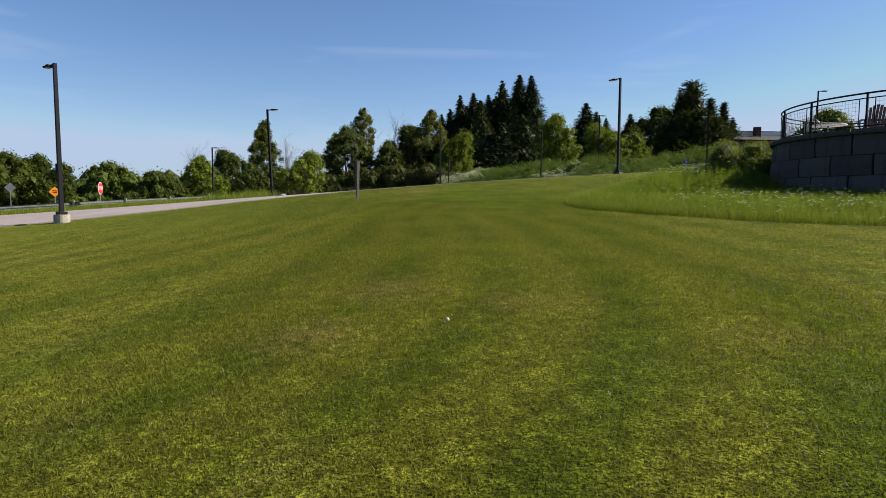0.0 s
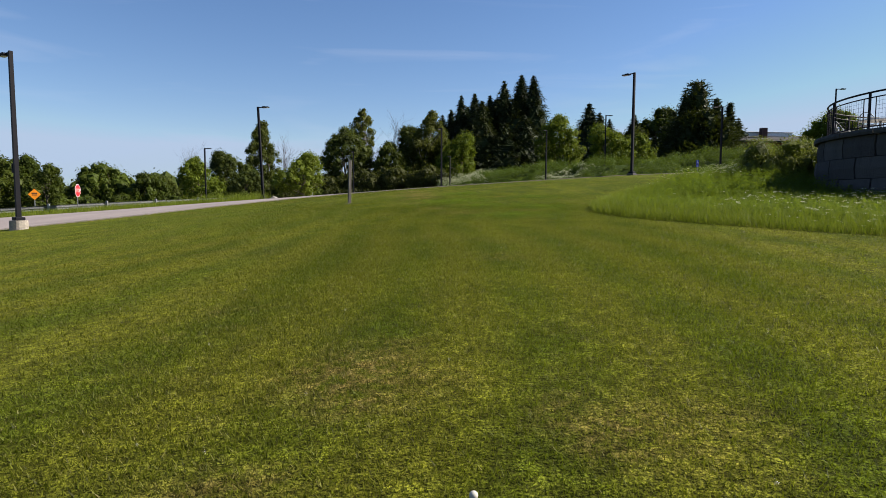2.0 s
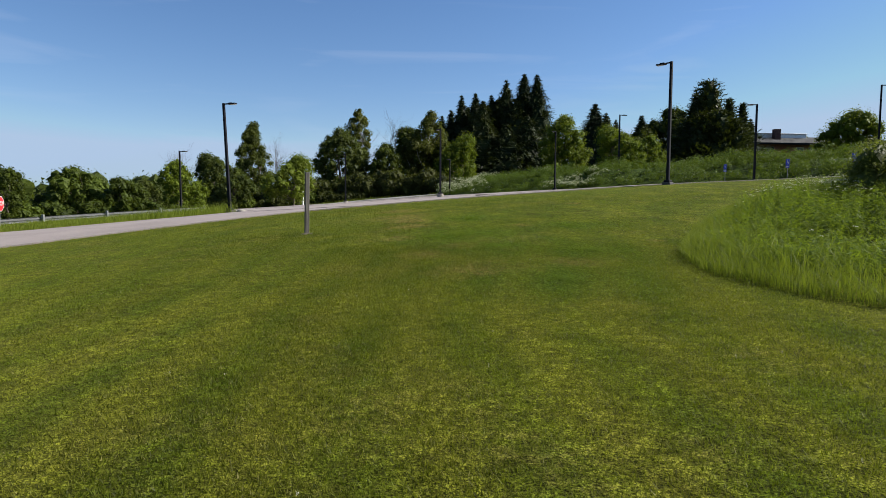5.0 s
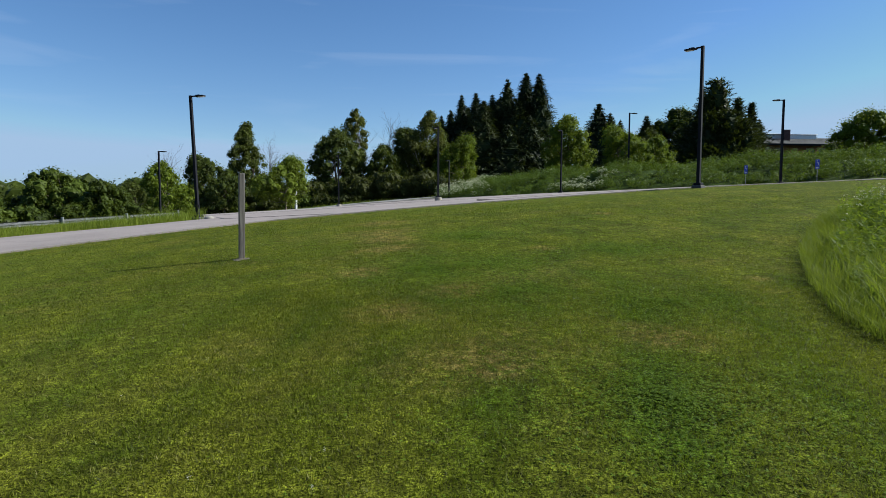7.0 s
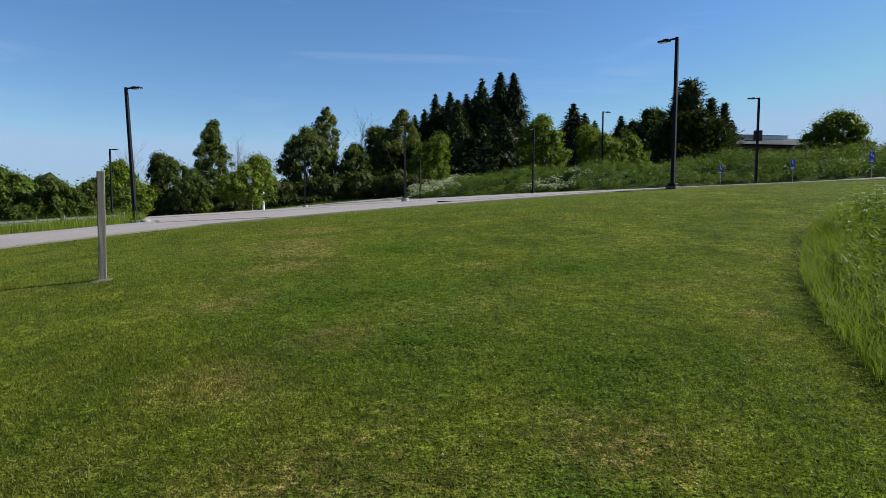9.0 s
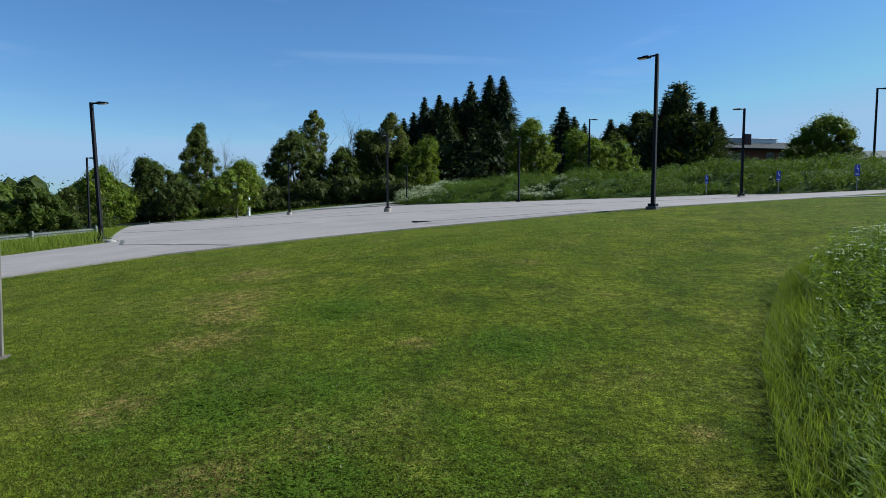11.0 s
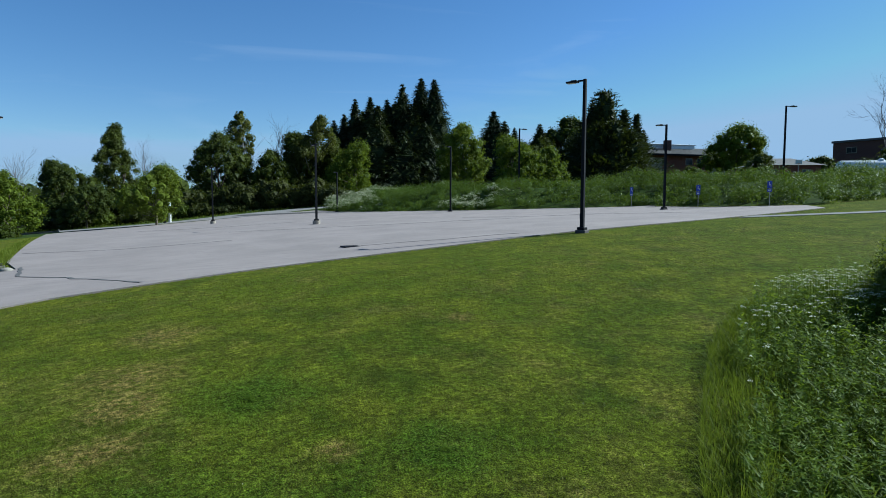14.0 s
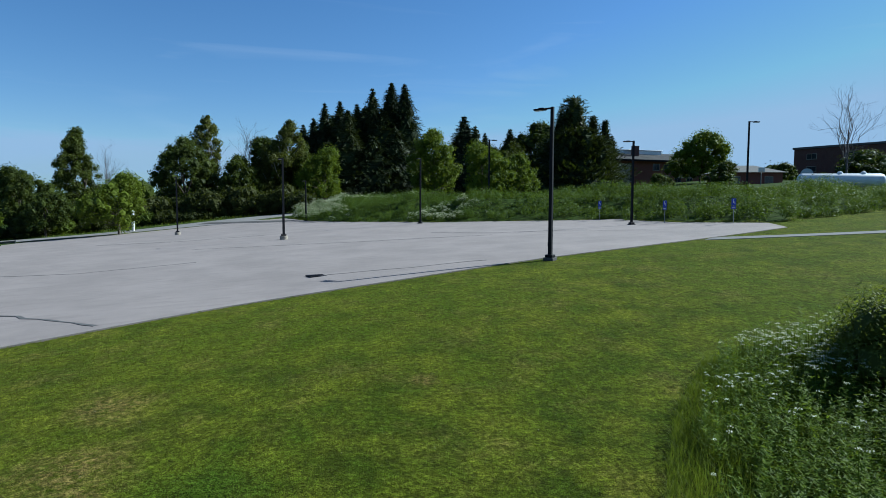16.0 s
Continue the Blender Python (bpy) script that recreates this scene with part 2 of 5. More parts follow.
def make_brick(name, tone):
    m = Mat(name)
    vec = m.node("ShaderNodeTexCoord").outputs["Object"]
    b = m.node("ShaderNodeTexBrick", {"Vector": m.node("ShaderNodeMapping", {"Vector": vec, "Rotation": (radians(90), 0, 0)}).outputs[0],
               "Color1": (*tone, 1), "Color2": (*[x * 0.72 for x in tone], 1), "Mortar": (0.11, 0.075, 0.06, 1), "Scale": 1.0,
               "Mortar Size": 0.012, "Brick Width": 0.22, "Row Height": 0.075})
    c = m.mix(m.span(m.noise(0.8, 4), 0.4, 0.7, 0, 0.4), b.outputs["Color"], tuple(0.6 * x for x in tone))
    return m.surface(c, 0.9)


M_LAWN, M_BLADE = make_lawn(False), make_lawn(True)
M_ASPHALT, M_ROAD = make_asphalt("worn_grey_asphalt", (0.205, 0.176, 0.167)), make_asphalt("road_asphalt", (0.16, 0.15, 0.146))
M_CRACK = plain("crack_sealer", (0.075, 0.07, 0.068), 0.8)
M_DARK_STRIP = make_asphalt("dark_strip_asphalt", (0.06, 0.056, 0.056))
M_PATH = plain("pale_concrete", (0.115, 0.11, 0.105), 0.9, scale=3)
M_STEEL = plain("dark_bronze_paint", (0.007, 0.007, 0.010), 0.6, 0.0, 0.2, 8, spec=0.12)
M_LENS = plain("lamp_lens", (0.45, 0.45, 0.42), 0.25)
M_CONCRETE = plain("base_concrete", (0.26, 0.23, 0.19), 0.9, 0, 0.3, 9, 0.4)
M_BANK = plain("rough_meadow", (0.030, 0.048, 0.008), 0.95, 0, 0.45, 1.4, 0.9, 0.05)
M_BASE = plain("stained_concrete", (0.06, 0.055, 0.055), 0.9, 0, 0.3, 9, 0.4)
M_WOOD, M_BLOCK = make_wood(), make_block()
M_CAP = plain("dark_cap_stone", (0.04, 0.039, 0.038), 0.9, 0, 0.35, 5, 0.5)
M_GALV = plain("galvanised_steel", (0.22, 0.225, 0.23), 0.55, 0.5, 0.15, 5)
M_RED, M_WHITE = plain("sign_red", (0.465, 0.015, 0.022), 0.4, vary=0.1), plain("white_paint", (0.585, 0.585, 0.570), 0.45, vary=0.05)
M_ORANGE, M_BLUE = plain("sign_orange", (0.637, 0.203, 0.007), 0.4, vary=0.1), plain("sign_blue", (0.015, 0.038, 0.315), 0.4, vary=0.1)
M_BLACK = plain("black_paint", (0.012, 0.012, 0.013), 0.5)
M_TANK = plain("white_tank_enamel", (0.576, 0.583, 0.590), 0.3, vary=0.06, scale=1.5)
M_BRICK, M_BRICK2 = make_brick("red_brick", (0.204, 0.045, 0.026)), make_brick("dark_brick", (0.082, 0.024, 0.017))
M_ROOF = plain("grey_shingles", (0.083, 0.083, 0.085), 0.9, 0, 0.25, 2, 0.5)
M_METALROOF = plain("pale_metal_roof", (0.72, 0.72, 0.72), 0.45, 0.1)
M_TAN = plain("tan_panel", (0.288, 0.240, 0.180), 0.8)
M_GLASS = plain("dark_window_glass", (0.02, 0.025, 0.03), 0.08, 0, 0.1, 1, 0.0)
M_BARK = plain("rough_bark", (0.085, 0.068, 0.052), 0.95, 0, 0.4, 5, 0.8)
M_PALEBARK = plain("pale_bark", (0.26, 0.24, 0.21), 0.9, 0, 0.4, 5, 0.5)
M_GREYBARK = plain("dead_grey_bark", (0.10, 0.085, 0.085), 0.9, 0, 0.3, 5, 0.5)
M_FURN = plain("dark_slats", (0.030, 0.017, 0.022), 0.6)
M_FLAG = plain("terrace_paving", (0.30, 0.28, 0.26), 0.9)
M_STONE = plain("pale_boulder", (0.218, 0.202, 0.176), 0.9, 0, 0.3, 6, 0.6)
# The blue is distance haze put straight into the colour of the wooded hills.
M_HILL = plain("haze_blue_wooded_hill", (0.022, 0.038, 0.062), 1.0, 0, 0.2, 0.01, 0)
LEAVES = {
    "oak": leaf_material("oak_leaves", (0.012, 0.020, 0.003), (0.045, 0.064, 0.008)),
    "maple": leaf_material("maple_leaves", (0.018, 0.031, 0.004), (0.068, 0.097, 0.011)),
    "ash": leaf_material("ash_leaves", (0.014, 0.024, 0.005), (0.061, 0.077, 0.015)),
    "birch": leaf_material("birch_leaves", (0.029, 0.036, 0.008), (0.101, 0.105, 0.023)),
    "lime": leaf_material("young_maple_leaves", (0.029, 0.049, 0.004), (0.117, 0.157, 0.013), 0.4),
}
M_NEEDLE = leaf_material("spruce_needles", (0.004, 0.009, 0.004), (0.020, 0.031, 0.010), 0.08)
M_PINE = leaf_material("pine_needles", (0.007, 0.013, 0.006), (0.029, 0.041, 0.014), 0.10)
M_TALL = leaf_material("tall_grass_blades", (0.046, 0.074, 0.006), (0.148, 0.186, 0.020), 0.4, 1.5)
M_WEED = leaf_material("weed_leaves", (0.045, 0.084, 0.006), (0.125, 0.182, 0.014), 0.5, 1.2)
M_MEADOW = leaf_material("bank_leaves", (0.021, 0.047, 0.005), (0.080, 0.126, 0.014), 0.3, 0.25)
M_SHRUB = leaf_material("shrub_leaves", (0.011, 0.018, 0.004), (0.034, 0.038, 0.008), 0.25)
M_YELLOW = leaf_material("yellow_shrub_leaves", (0.054, 0.068, 0.011), (0.151, 0.166, 0.032), 0.35)
M_FLOWER = plain("white_umbels", (0.46, 0.48, 0.31), 0.8, vary=0.15, scale=3)
M_CLOVER = plain("clover_heads", (0.42, 0.40, 0.34), 0.8, vary=0.1)


# ---- mesh helpers ----
def part(name, bm, material, parent=None, label=""):
    me = bpy.data.meshes.new(name)
    bm.to_mesh(me)
    bm.free()
    me.materials.append(material)
    ob = new(name, me)
    if parent:
        ob.parent = parent
    return tagged(ob, label)


def thing(name, label, category, m=None, group="", kind=""):
    ob = new(name)
    if m is not None:
        ob.matrix_world = m
    return tagged(ob, label, category, group, kind)


def cloud(name, verts, faces, material, parent=None, soft=False):
    """A mesh out of arrays; faces: rows of equally many corners."""
    verts, faces = np.asarray(verts, np.float32).reshape(-1, 3), np.asarray(faces, np.int32)
    n, k = faces.shape
    me = bpy.data.meshes.new(name)
    me.vertices.add(len(verts))
    me.vertices.foreach_set("co", verts.ravel())
    me.loops.add(n * k)
    me.loops.foreach_set("vertex_index", faces.ravel())
    me.polygons.add(n)
    me.polygons.foreach_set("loop_start", np.arange(0, n * k, k, dtype=np.int32))
    me.update(calc_edges=True)
    me.polygons.foreach_set("use_smooth", np.full(n, soft))
    me.materials.append(material)
    ob = new(name, me)
    if parent:
        ob.parent = parent
    return ob


def box(bm, size, at=(0, 0, 0), bevel=0.0, turn=None):
    r = bmesh.ops.create_cube(bm, size=1.0)["verts"]
    m = Matrix.Translation(at) @ (turn or Matrix()) @ Matrix.Diagonal((*size, 1))
    bmesh.ops.transform(bm, matrix=m, verts=r)
    if bevel:
        es = list({e for v in r for e in v.link_edges})
        bmesh.ops.bevel(bm, geom=es, offset=bevel, segments=1, affect="EDGES")
    return bm


def cyl(bm, r1, r2, a, b, n=12):
    a, b = Vector(a), Vector(b)
    d = b - a
    m = Matrix.Translation((a + b) / 2) @ d.to_track_quat("Z", "Y").to_matrix().to_4x4()
    bmesh.ops.create_cone(bm, cap_ends=True, segments=n, radius1=r1, radius2=r2, depth=d.length, matrix=m)
    return bm


def tube(points, radii, n=6):
    """Verts and quads of a tapered tube along points."""
    p = np.array(points, float)
    d = np.gradient(p, axis=0)
    d /= np.linalg.norm(d, axis=1)[:, None] + 1e-9
    side = np.cross(d, (0.31, 0.17, 0.93) if abs(d[0][2]) < 0.9 else (1, 0.2, 0))
    side /= np.linalg.norm(side, axis=1)[:, None] + 1e-9
    up = np.cross(d, side)
    a = np.arange(n) * 2 * np.pi / n
    r = np.array(radii, float)[:, None, None]
    v = p[:, None] + r * (np.cos(a)[None, :, None] * side[:, None] + np.sin(a)[None, :, None] * up[:, None])
    i, j = np.meshgrid(np.arange(len(p) - 1), np.arange(n), indexing="ij")
    f = np.stack([i * n + j, i * n + (j + 1) % n, (i + 1) * n + (j + 1) % n, (i + 1) * n + j], -1).reshape(-1, 4)
    return v.reshape(-1, 3), f


def merge(pieces):
    vs, fs, k = [], [], 0
    for v, f in pieces:
        vs.append(v)
        fs.append(f + k)
        k += len(v)
    return np.concatenate(vs), np.concatenate(fs)


# ---- the paved areas and beds ----
LOT = [(27.0, 47.9), (9.5, 40.5), (-2.4, 35.2), (-7.5, 32.4), (-10.8, 29.0), (-14.0, 25.6), (-18.5, 21.9), (-32, 14.5), (-60, 2), (-64, 9),
       (-36, 21.5), (-24.5, 27.5), (-18.6, 32.0), (-14.6, 37.0), (-13.2, 41.7), (-15.6, 45.5), (-38, 95), (-37.5, 99), (-27, 103), (-7, 110),
       (-2.4, 95), (1.6, 87.6), (10.6, 75), (24.6, 65.6), (26.0, 58), (28.6, 51.6)]
FAR_ROAD = [(-90, 92), (-60, 106), (-38, 112), (-20, 119), (-5, 128), (6, 142), (12, 165), (17, 165), (11, 139), (-1, 123), (-12, 112.5), (-8, 108),
            (-20, 107.5), (-38, 104.5), (-60, 99), (-90, 85)]
BED = [(22, 6), (14, 8.2), (8, 9.6), (5.9, 10.6), (4.5, 12.2), (3.0, 14.2), (2.5, 15.8), (2.7, 17.4), (3.4, 19.2), (4.3, 21.1), (5.3, 22.8),
       (6.5, 24.7), (8.4, 26.9), (11, 28.0), (15, 28.6), (22, 28)]
TERRACE, TERRACE_R = (15.9, 19.9), 5.0


def graded(lo, a, b, hi, fine):
    far = lambda n: np.geomspace(fine, n, 22)
    return np.r_[(a - far(a - lo))[::-1], np.arange(a, b + fine / 2, fine), b + far(hi - b)]


gx, gy = graded(-3500, -75, 95, 3500, 0.9), graded(-3500, -14, 175, 3500, 0.9)
xx, yy = np.meshgrid(gx, gy)
nx, ny = len(gx), len(gy)
gi, gj = np.meshgrid(np.arange(nx - 1), np.arange(ny - 1))
quad = np.stack([gj * nx + gi, gj * nx + gi + 1, (gj + 1) * nx + gi + 1, (gj + 1) * nx + gi], -1).reshape(-1, 4)
under = np.zeros(xx.shape)
for poly in (LOT, FAR_ROAD):
    under = np.maximum(under, 0.2 * (inside(xx, yy, poly) & (edge_dist(xx, yy, poly) > 0.7)))
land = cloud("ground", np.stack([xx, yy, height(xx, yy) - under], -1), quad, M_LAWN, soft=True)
land.data.materials.append(M_BANK)
fx, fy = (xx[:-1, :-1] + xx[1:, 1:]) / 2, (yy[:-1, :-1] + yy[1:, 1:]) / 2
rough = inside(fx, fy, FOOT) & (edge_dist(fx, fy, FOOT) > 0.6) & ((fx < 31) | (edge_dist(fx, fy, FOOT) > 1.5)) | (fy > 112) | ((fx < -34) & (fy > 50))
land.data.polygons.foreach_set("material_index", rough.astype(np.int32).ravel())
tagged(land, "mown green lawn with dry patches on a gentle slope", "lawn", kind="structure")


def sheet(name, poly, material, lift, label, category, step=1.2):
    """A paved area that follows the ground, with a real edge."""
    rim_pts = []
    for (a, c), (p, q) in zip(poly, poly[1:] + poly[:1]):
        n = max(1, round(math.hypot(p - a, q - c) / step))
        rim_pts += [(a + (p - a) * i / n, c + (q - c) * i / n) for i in range(n)]
    xs, ys = [p[0] for p in poly], [p[1] for p in poly]
    mx, my = np.meshgrid(np.arange(min(xs), max(xs), step), np.arange(min(ys), max(ys), step))
    keep = inside(mx, my, poly) & (edge_dist(mx, my, poly) > 0.35 * step)
    pts = [Vector(p) for p in rim_pts] + [Vector(p) for p in zip(mx[keep], my[keep])]
    k = len(rim_pts)
    out = geometry.delaunay_2d_cdt(pts, [(i, (i + 1) % k) for i in range(k)], [], 1, 1e-4)
    co = np.array([tuple(p) for p in out[0]])
    bm = bmesh.new()
    vs = [bm.verts.new((x, y, z + lift)) for (x, y), z in zip(co, height(co[:, 0], co[:, 1]))]
    for f in out[2]:
        bm.faces.new([vs[i] for i in f])
    rim = bmesh.ops.extrude_edge_only(bm, edges=[e for e in bm.edges if e.is_boundary])["geom"]
    for v in rim:
        if isinstance(v, bmesh.types.BMVert):
            v.co.z -= 0.25
    bmesh.ops.recalc_face_normals(bm, faces=bm.faces[:])
    ob = part(name, bm, material)
    return tagged(ob, label, category, kind="structure")


sheet("parking_lot", LOT, M_ASPHALT, 0.045, "worn pale grey asphalt parking lot with its driveway", "parking lot")
sheet("road", FAR_ROAD, M_ROAD, 0.04, "grey asphalt access road beyond the parking lot", "road", 2.0)
sheet("pavement", [(19.4, 44.3), (23.7, 43.5), (28.4, 42.6), (40, 41.4), (60, 40.4), (60, 41.4), (40, 42.4), (28.6, 43.6), (23.9, 44.5), (20.6, 45.3)],
      M_PATH, 0.025, "narrow pale concrete footpath across the lawn", "footpath")

# A darker strip laid over the paving where road and parking lot meet.
sheet("road", [(-19, 115.5), (-6, 103.2), (-4.5, 100.5), (-6.3, 99), (-9, 101.5), (-20, 113)], M_DARK_STRIP, 0.06, "strip of darker asphalt where the road meets the parking lot",
      "road", 1.5)


# ---- street lamps ----
def street_lamp(x, y, toward, tall_base=True, tall=6.3, lean=0.0):
    z = ground(x, y)
    ob = thing("street_lamp", "dark square pole lamp with one flat head" + (" on a concrete base" if tall_base else ""),
               "street lamp", pose(x, y, z, 0, lean, 0) @ pose(0, 0, 0, 0, 0, math.degrees(math.atan2(toward[1], toward[0]))), "lamps of the parking lot")
    h = 0.33 if tall_base else 0.12
    bm = cyl(bmesh.new(), 0.30, 0.29, (0, 0, -0.4), (0, 0, h), 20) if tall_base else box(bmesh.new(), (0.44, 0.44, 0.6), (0, 0, h - 0.3), 0.02)
    part("base", bm, M_CONCRETE if tall_base else M_BASE, ob, "round cast concrete base" if tall_base else "low dark base")
    bm = box(bmesh.new(), (0.33, 0.33, 0.12), (0, 0, h + 0.06), 0.02)
    part("base_cover", bm, M_STEEL, ob)
    bm = bmesh.new()
    bmesh.ops.create_cone(bm, cap_ends=True, segments=4, radius1=0.105, radius2=0.085, depth=tall - h,
                          matrix=Matrix.Translation((0, 0, (tall + h) / 2)) @ Matrix.Rotation(radians(45), 4, "Z"))
    part("pole", bm, M_STEEL, ob)
    part("hand_hole_cover", box(bmesh.new(), (0.012, 0.08, 0.16), (0.098, 0, h + 0.55), 0.003), M_STEEL, ob)
    part("arm", box(bmesh.new(), (0.26, 0.055, 0.07), (0.19, 0, tall - 0.05), 0.01), M_STEEL, ob)
    bm = bmesh.new()
    box(bm, (0.52, 0.27, 0.075), (0.56, 0, tall - 0.07), 0.025)
    for i in range(5):
        box(bm, (0.22, 0.012, 0.03), (0.48, (i - 2) * 0.05, tall - 0.02))
    head = part("lamp_head", bm, M_STEEL, ob)
    part("lens", box(bmesh.new(), (0.34, 0.20, 0.012), (0.62, 0, tall - 0.115), 0.003), M_LENS, head, "pale glass lens")
    return ob


near_lamp = street_lamp(-16.7, 22.4, (-0.75, 0.5))
part("control_box", box(bmesh.new(), (0.10, 0.17, 0.34), (0.13, 0, 2.2), 0.01), M_STEEL, near_lamp)
street_lamp(-14.6, 42.9, (0.85, -0.2), False, lean=-2.2)
street_lamp(9.7, 40.0, (-0.62, 0.62), False, 6.3)
street_lamp(22.7, 58.9, (-0.95, -0.1), False)
street_lamp(35.3, 63.3, (0.9, -0.3), False)
street_lamp(-3.2, 64.4, (-0.4, 0.9))
street_lamp(-16.3, 86.2, (-0.4, 0.9))
street_lamp(8.75, 74.7, (-0.5, -0.9), False)
street_lamp(-3.2, 96.5, (-0.5, -0.9), False, 5.2)
street_lamp(16.7, 79.5, (0.9, 0.1), False, 6.3)
street_lamp(-29.9, 69.3, (0.85, -0.2), False)
street_lamp(-43.0, 95.0, (0.85, -0.2), False)
street_lamp(-55.0, 111.0, (-0.8, 0.2), False)
street_lamp(-43.5, 38.5, (-0.3, 0.9), False, 5.0)


# ---- the wooden post ----
def wooden_post():
    ob = thing("wooden_post", "weathered grey square timber post standing in the lawn", "post", pose(-4.65, 22.07, ground(-4.65, 22.07), 1.2, 0.8, 28))
    bm = box(bmesh.new(), (0.097, 0.097, 1.75), (0, 0, 0.60), 0.006)
    bmesh.ops.subdivide_edges(bm, edges=[e for e in bm.edges if e.calc_length() > 1], cuts=8)
    for v in bm.verts:
        v.co.x += 0.004 * noise.noise((0, 0, v.co.z * 3))
        v.co.y += 0.004 * noise.noise((5, 0, v.co.z * 3))
    part("timber", bm, M_WOOD, ob)
    bm = bmesh.new()
    bmesh.ops.create_cone(bm, cap_ends=True, segments=24, radius1=0.22, radius2=0.08, depth=0.03, matrix=Matrix.Translation((0.05, -0.03, 0.0)))
    for v in bm.verts:
        v.co.x *= 1 + 0.3 * noise.noise(v.co * 5)
        v.co.y *= 1 + 0.3 * noise.noise(v.co * 5 + Vector((3, 0, 0)))
    part("soil", bm, M_BARK, ob, "bare trodden earth round the foot")


wooden_post()


# ---- signs ----
def sign_post(parent, tall, r=0.03):
    part("pole", box(bmesh.new(), (2 * r, r, tall + 0.3), (0, 0, tall / 2 - 0.15), 0.004), M_GALV, parent, "galvanised channel post")


def plate(n, radius, depth=0.008, turn=0.0):
    bm = bmesh.new()
    bmesh.ops.create_cone(bm, cap_ends=True, segments=n, radius1=radius, radius2=radius, depth=depth,
                          matrix=Matrix.Rotation(radians(90), 4, "X") @ Matrix.Rotation(turn, 4, "Z"))
    return bm


def lettering(name, text, size, parent, at, material, label=""):
    cu = bpy.data.curves.new(name, "FONT")
    cu.body, cu.size, cu.align_x, cu.align_y, cu.extrude = text, size, "CENTER", "CENTER", 0.003
    tmp = new(name, cu)
    me = bpy.data.meshes.new_from_object(tmp.evaluated_get(bpy.context.evaluated_depsgraph_get()))
    bpy.data.objects.remove(tmp)
    me.materials.append(material)
    ob = new(name, me)
    ob.parent = parent
    ob.matrix_basis = Matrix.Translation(at) @ Matrix.Rotation(radians(90), 4, "X")
    return tagged(ob, label)


def stop_sign(x, y, rz):
    ob = thing("stop_sign", "red octagonal stop sign with white border on a metal post", "stop sign", pose(x, y, ground(x, y), 0, 0, rz))
    sign_post(ob, 1.55)
    c = Matrix.Translation((0, -0.03, 1.15))
    for name, r, m, d in (("border", 0.405, M_WHITE, 0.0), ("face", 0.375, M_RED, -0.006)):
        bm = plate(8, r, 0.01, radians(22.5))
        bmesh.ops.transform(bm, matrix=Matrix.Translation((0, d, 0)) @ c, verts=bm.verts[:])
        part(name, bm, m, ob)
    lettering("lettering", "STOP", 0.30, ob, (0, -0.045, 1.15), M_WHITE, "white capital letters")


def warning_sign(x, y, rz):
    ob = thing("warning_sign", "orange diamond warning sign with black bars on a post", "road sign", pose(x, y, ground(x, y), 0, 0, rz))
    sign_post(ob, 1.5)
    bm = plate(4, 0.42, 0.01, 0)
    bmesh.ops.transform(bm, matrix=Matrix.Translation((0, -0.03, 1.2)), verts=bm.verts[:])
    part("face", bm, M_ORANGE, ob)
    for dz, w in ((0.08, 0.36), (-0.05, 0.30)):
        part("bar", box(bmesh.new(), (w, 0.004, 0.07), (0, -0.039, 1.2 + dz)), M_BLACK, ob)


def sign_back(x, y, rz):
    ob = thing("sign_back", "bare metal back of a diamond road sign on a post", "road sign", pose(x, y, ground(x, y), 0, 0, rz))
    sign_post(ob, 2.0)
    bm = plate(4, 0.40, 0.01, 0)
    bmesh.ops.transform(bm, matrix=Matrix.Translation((0, -0.03, 1.7)), verts=bm.verts[:])
    part("face", bm, M_GALV, ob)


def parking_sign(x, y, rz):
    ob = thing("parking_sign", "blue accessible parking sign with white symbol on a thin post", "parking sign", pose(x, y, ground(x, y), 0, 0, rz), "parking signs")
    sign_post(ob, 1.75, 0.022)
    part("face", box(bmesh.new(), (0.32, 0.006, 0.47), (0, -0.022, 1.47), 0.002), M_BLUE, ob)
    part("lower_face", box(bmesh.new(), (0.32, 0.006, 0.20), (0, -0.022, 1.10), 0.002), M_BLUE, ob)
    bm = bmesh.new()
    cyl(bm, 0.028, 0.028, (-0.02, -0.026, 1.62), (-0.02, -0.030, 1.62), 10)
    box(bm, (0.03, 0.004, 0.17), (-0.02, -0.028, 1.50))
    box(bm, (0.12, 0.004, 0.028), (0.03, -0.028, 1.47))
    box(bm, (0.028, 0.004, 0.13), (0.08, -0.028, 1.40))
    part("symbol", bm, M_WHITE, ob, "white wheelchair symbol")
    part("bar", box(bmesh.new(), (0.22, 0.004, 0.03), (0, -0.027, 1.12)), M_WHITE, ob)
    part("bar", box(bmesh.new(), (0.18, 0.004, 0.03), (0, -0.027, 1.07)), M_WHITE, ob)


stop_sign(-23.9, 37.0, 101)
warning_sign(-33.2, 46.3, 34)
sign_back(-37.0, 46.5, 25)
for sx, sy in ((23.1, 65.6), (25.2, 58.6), (27.3, 53.4)):
    parking_sign(sx, sy, -62)


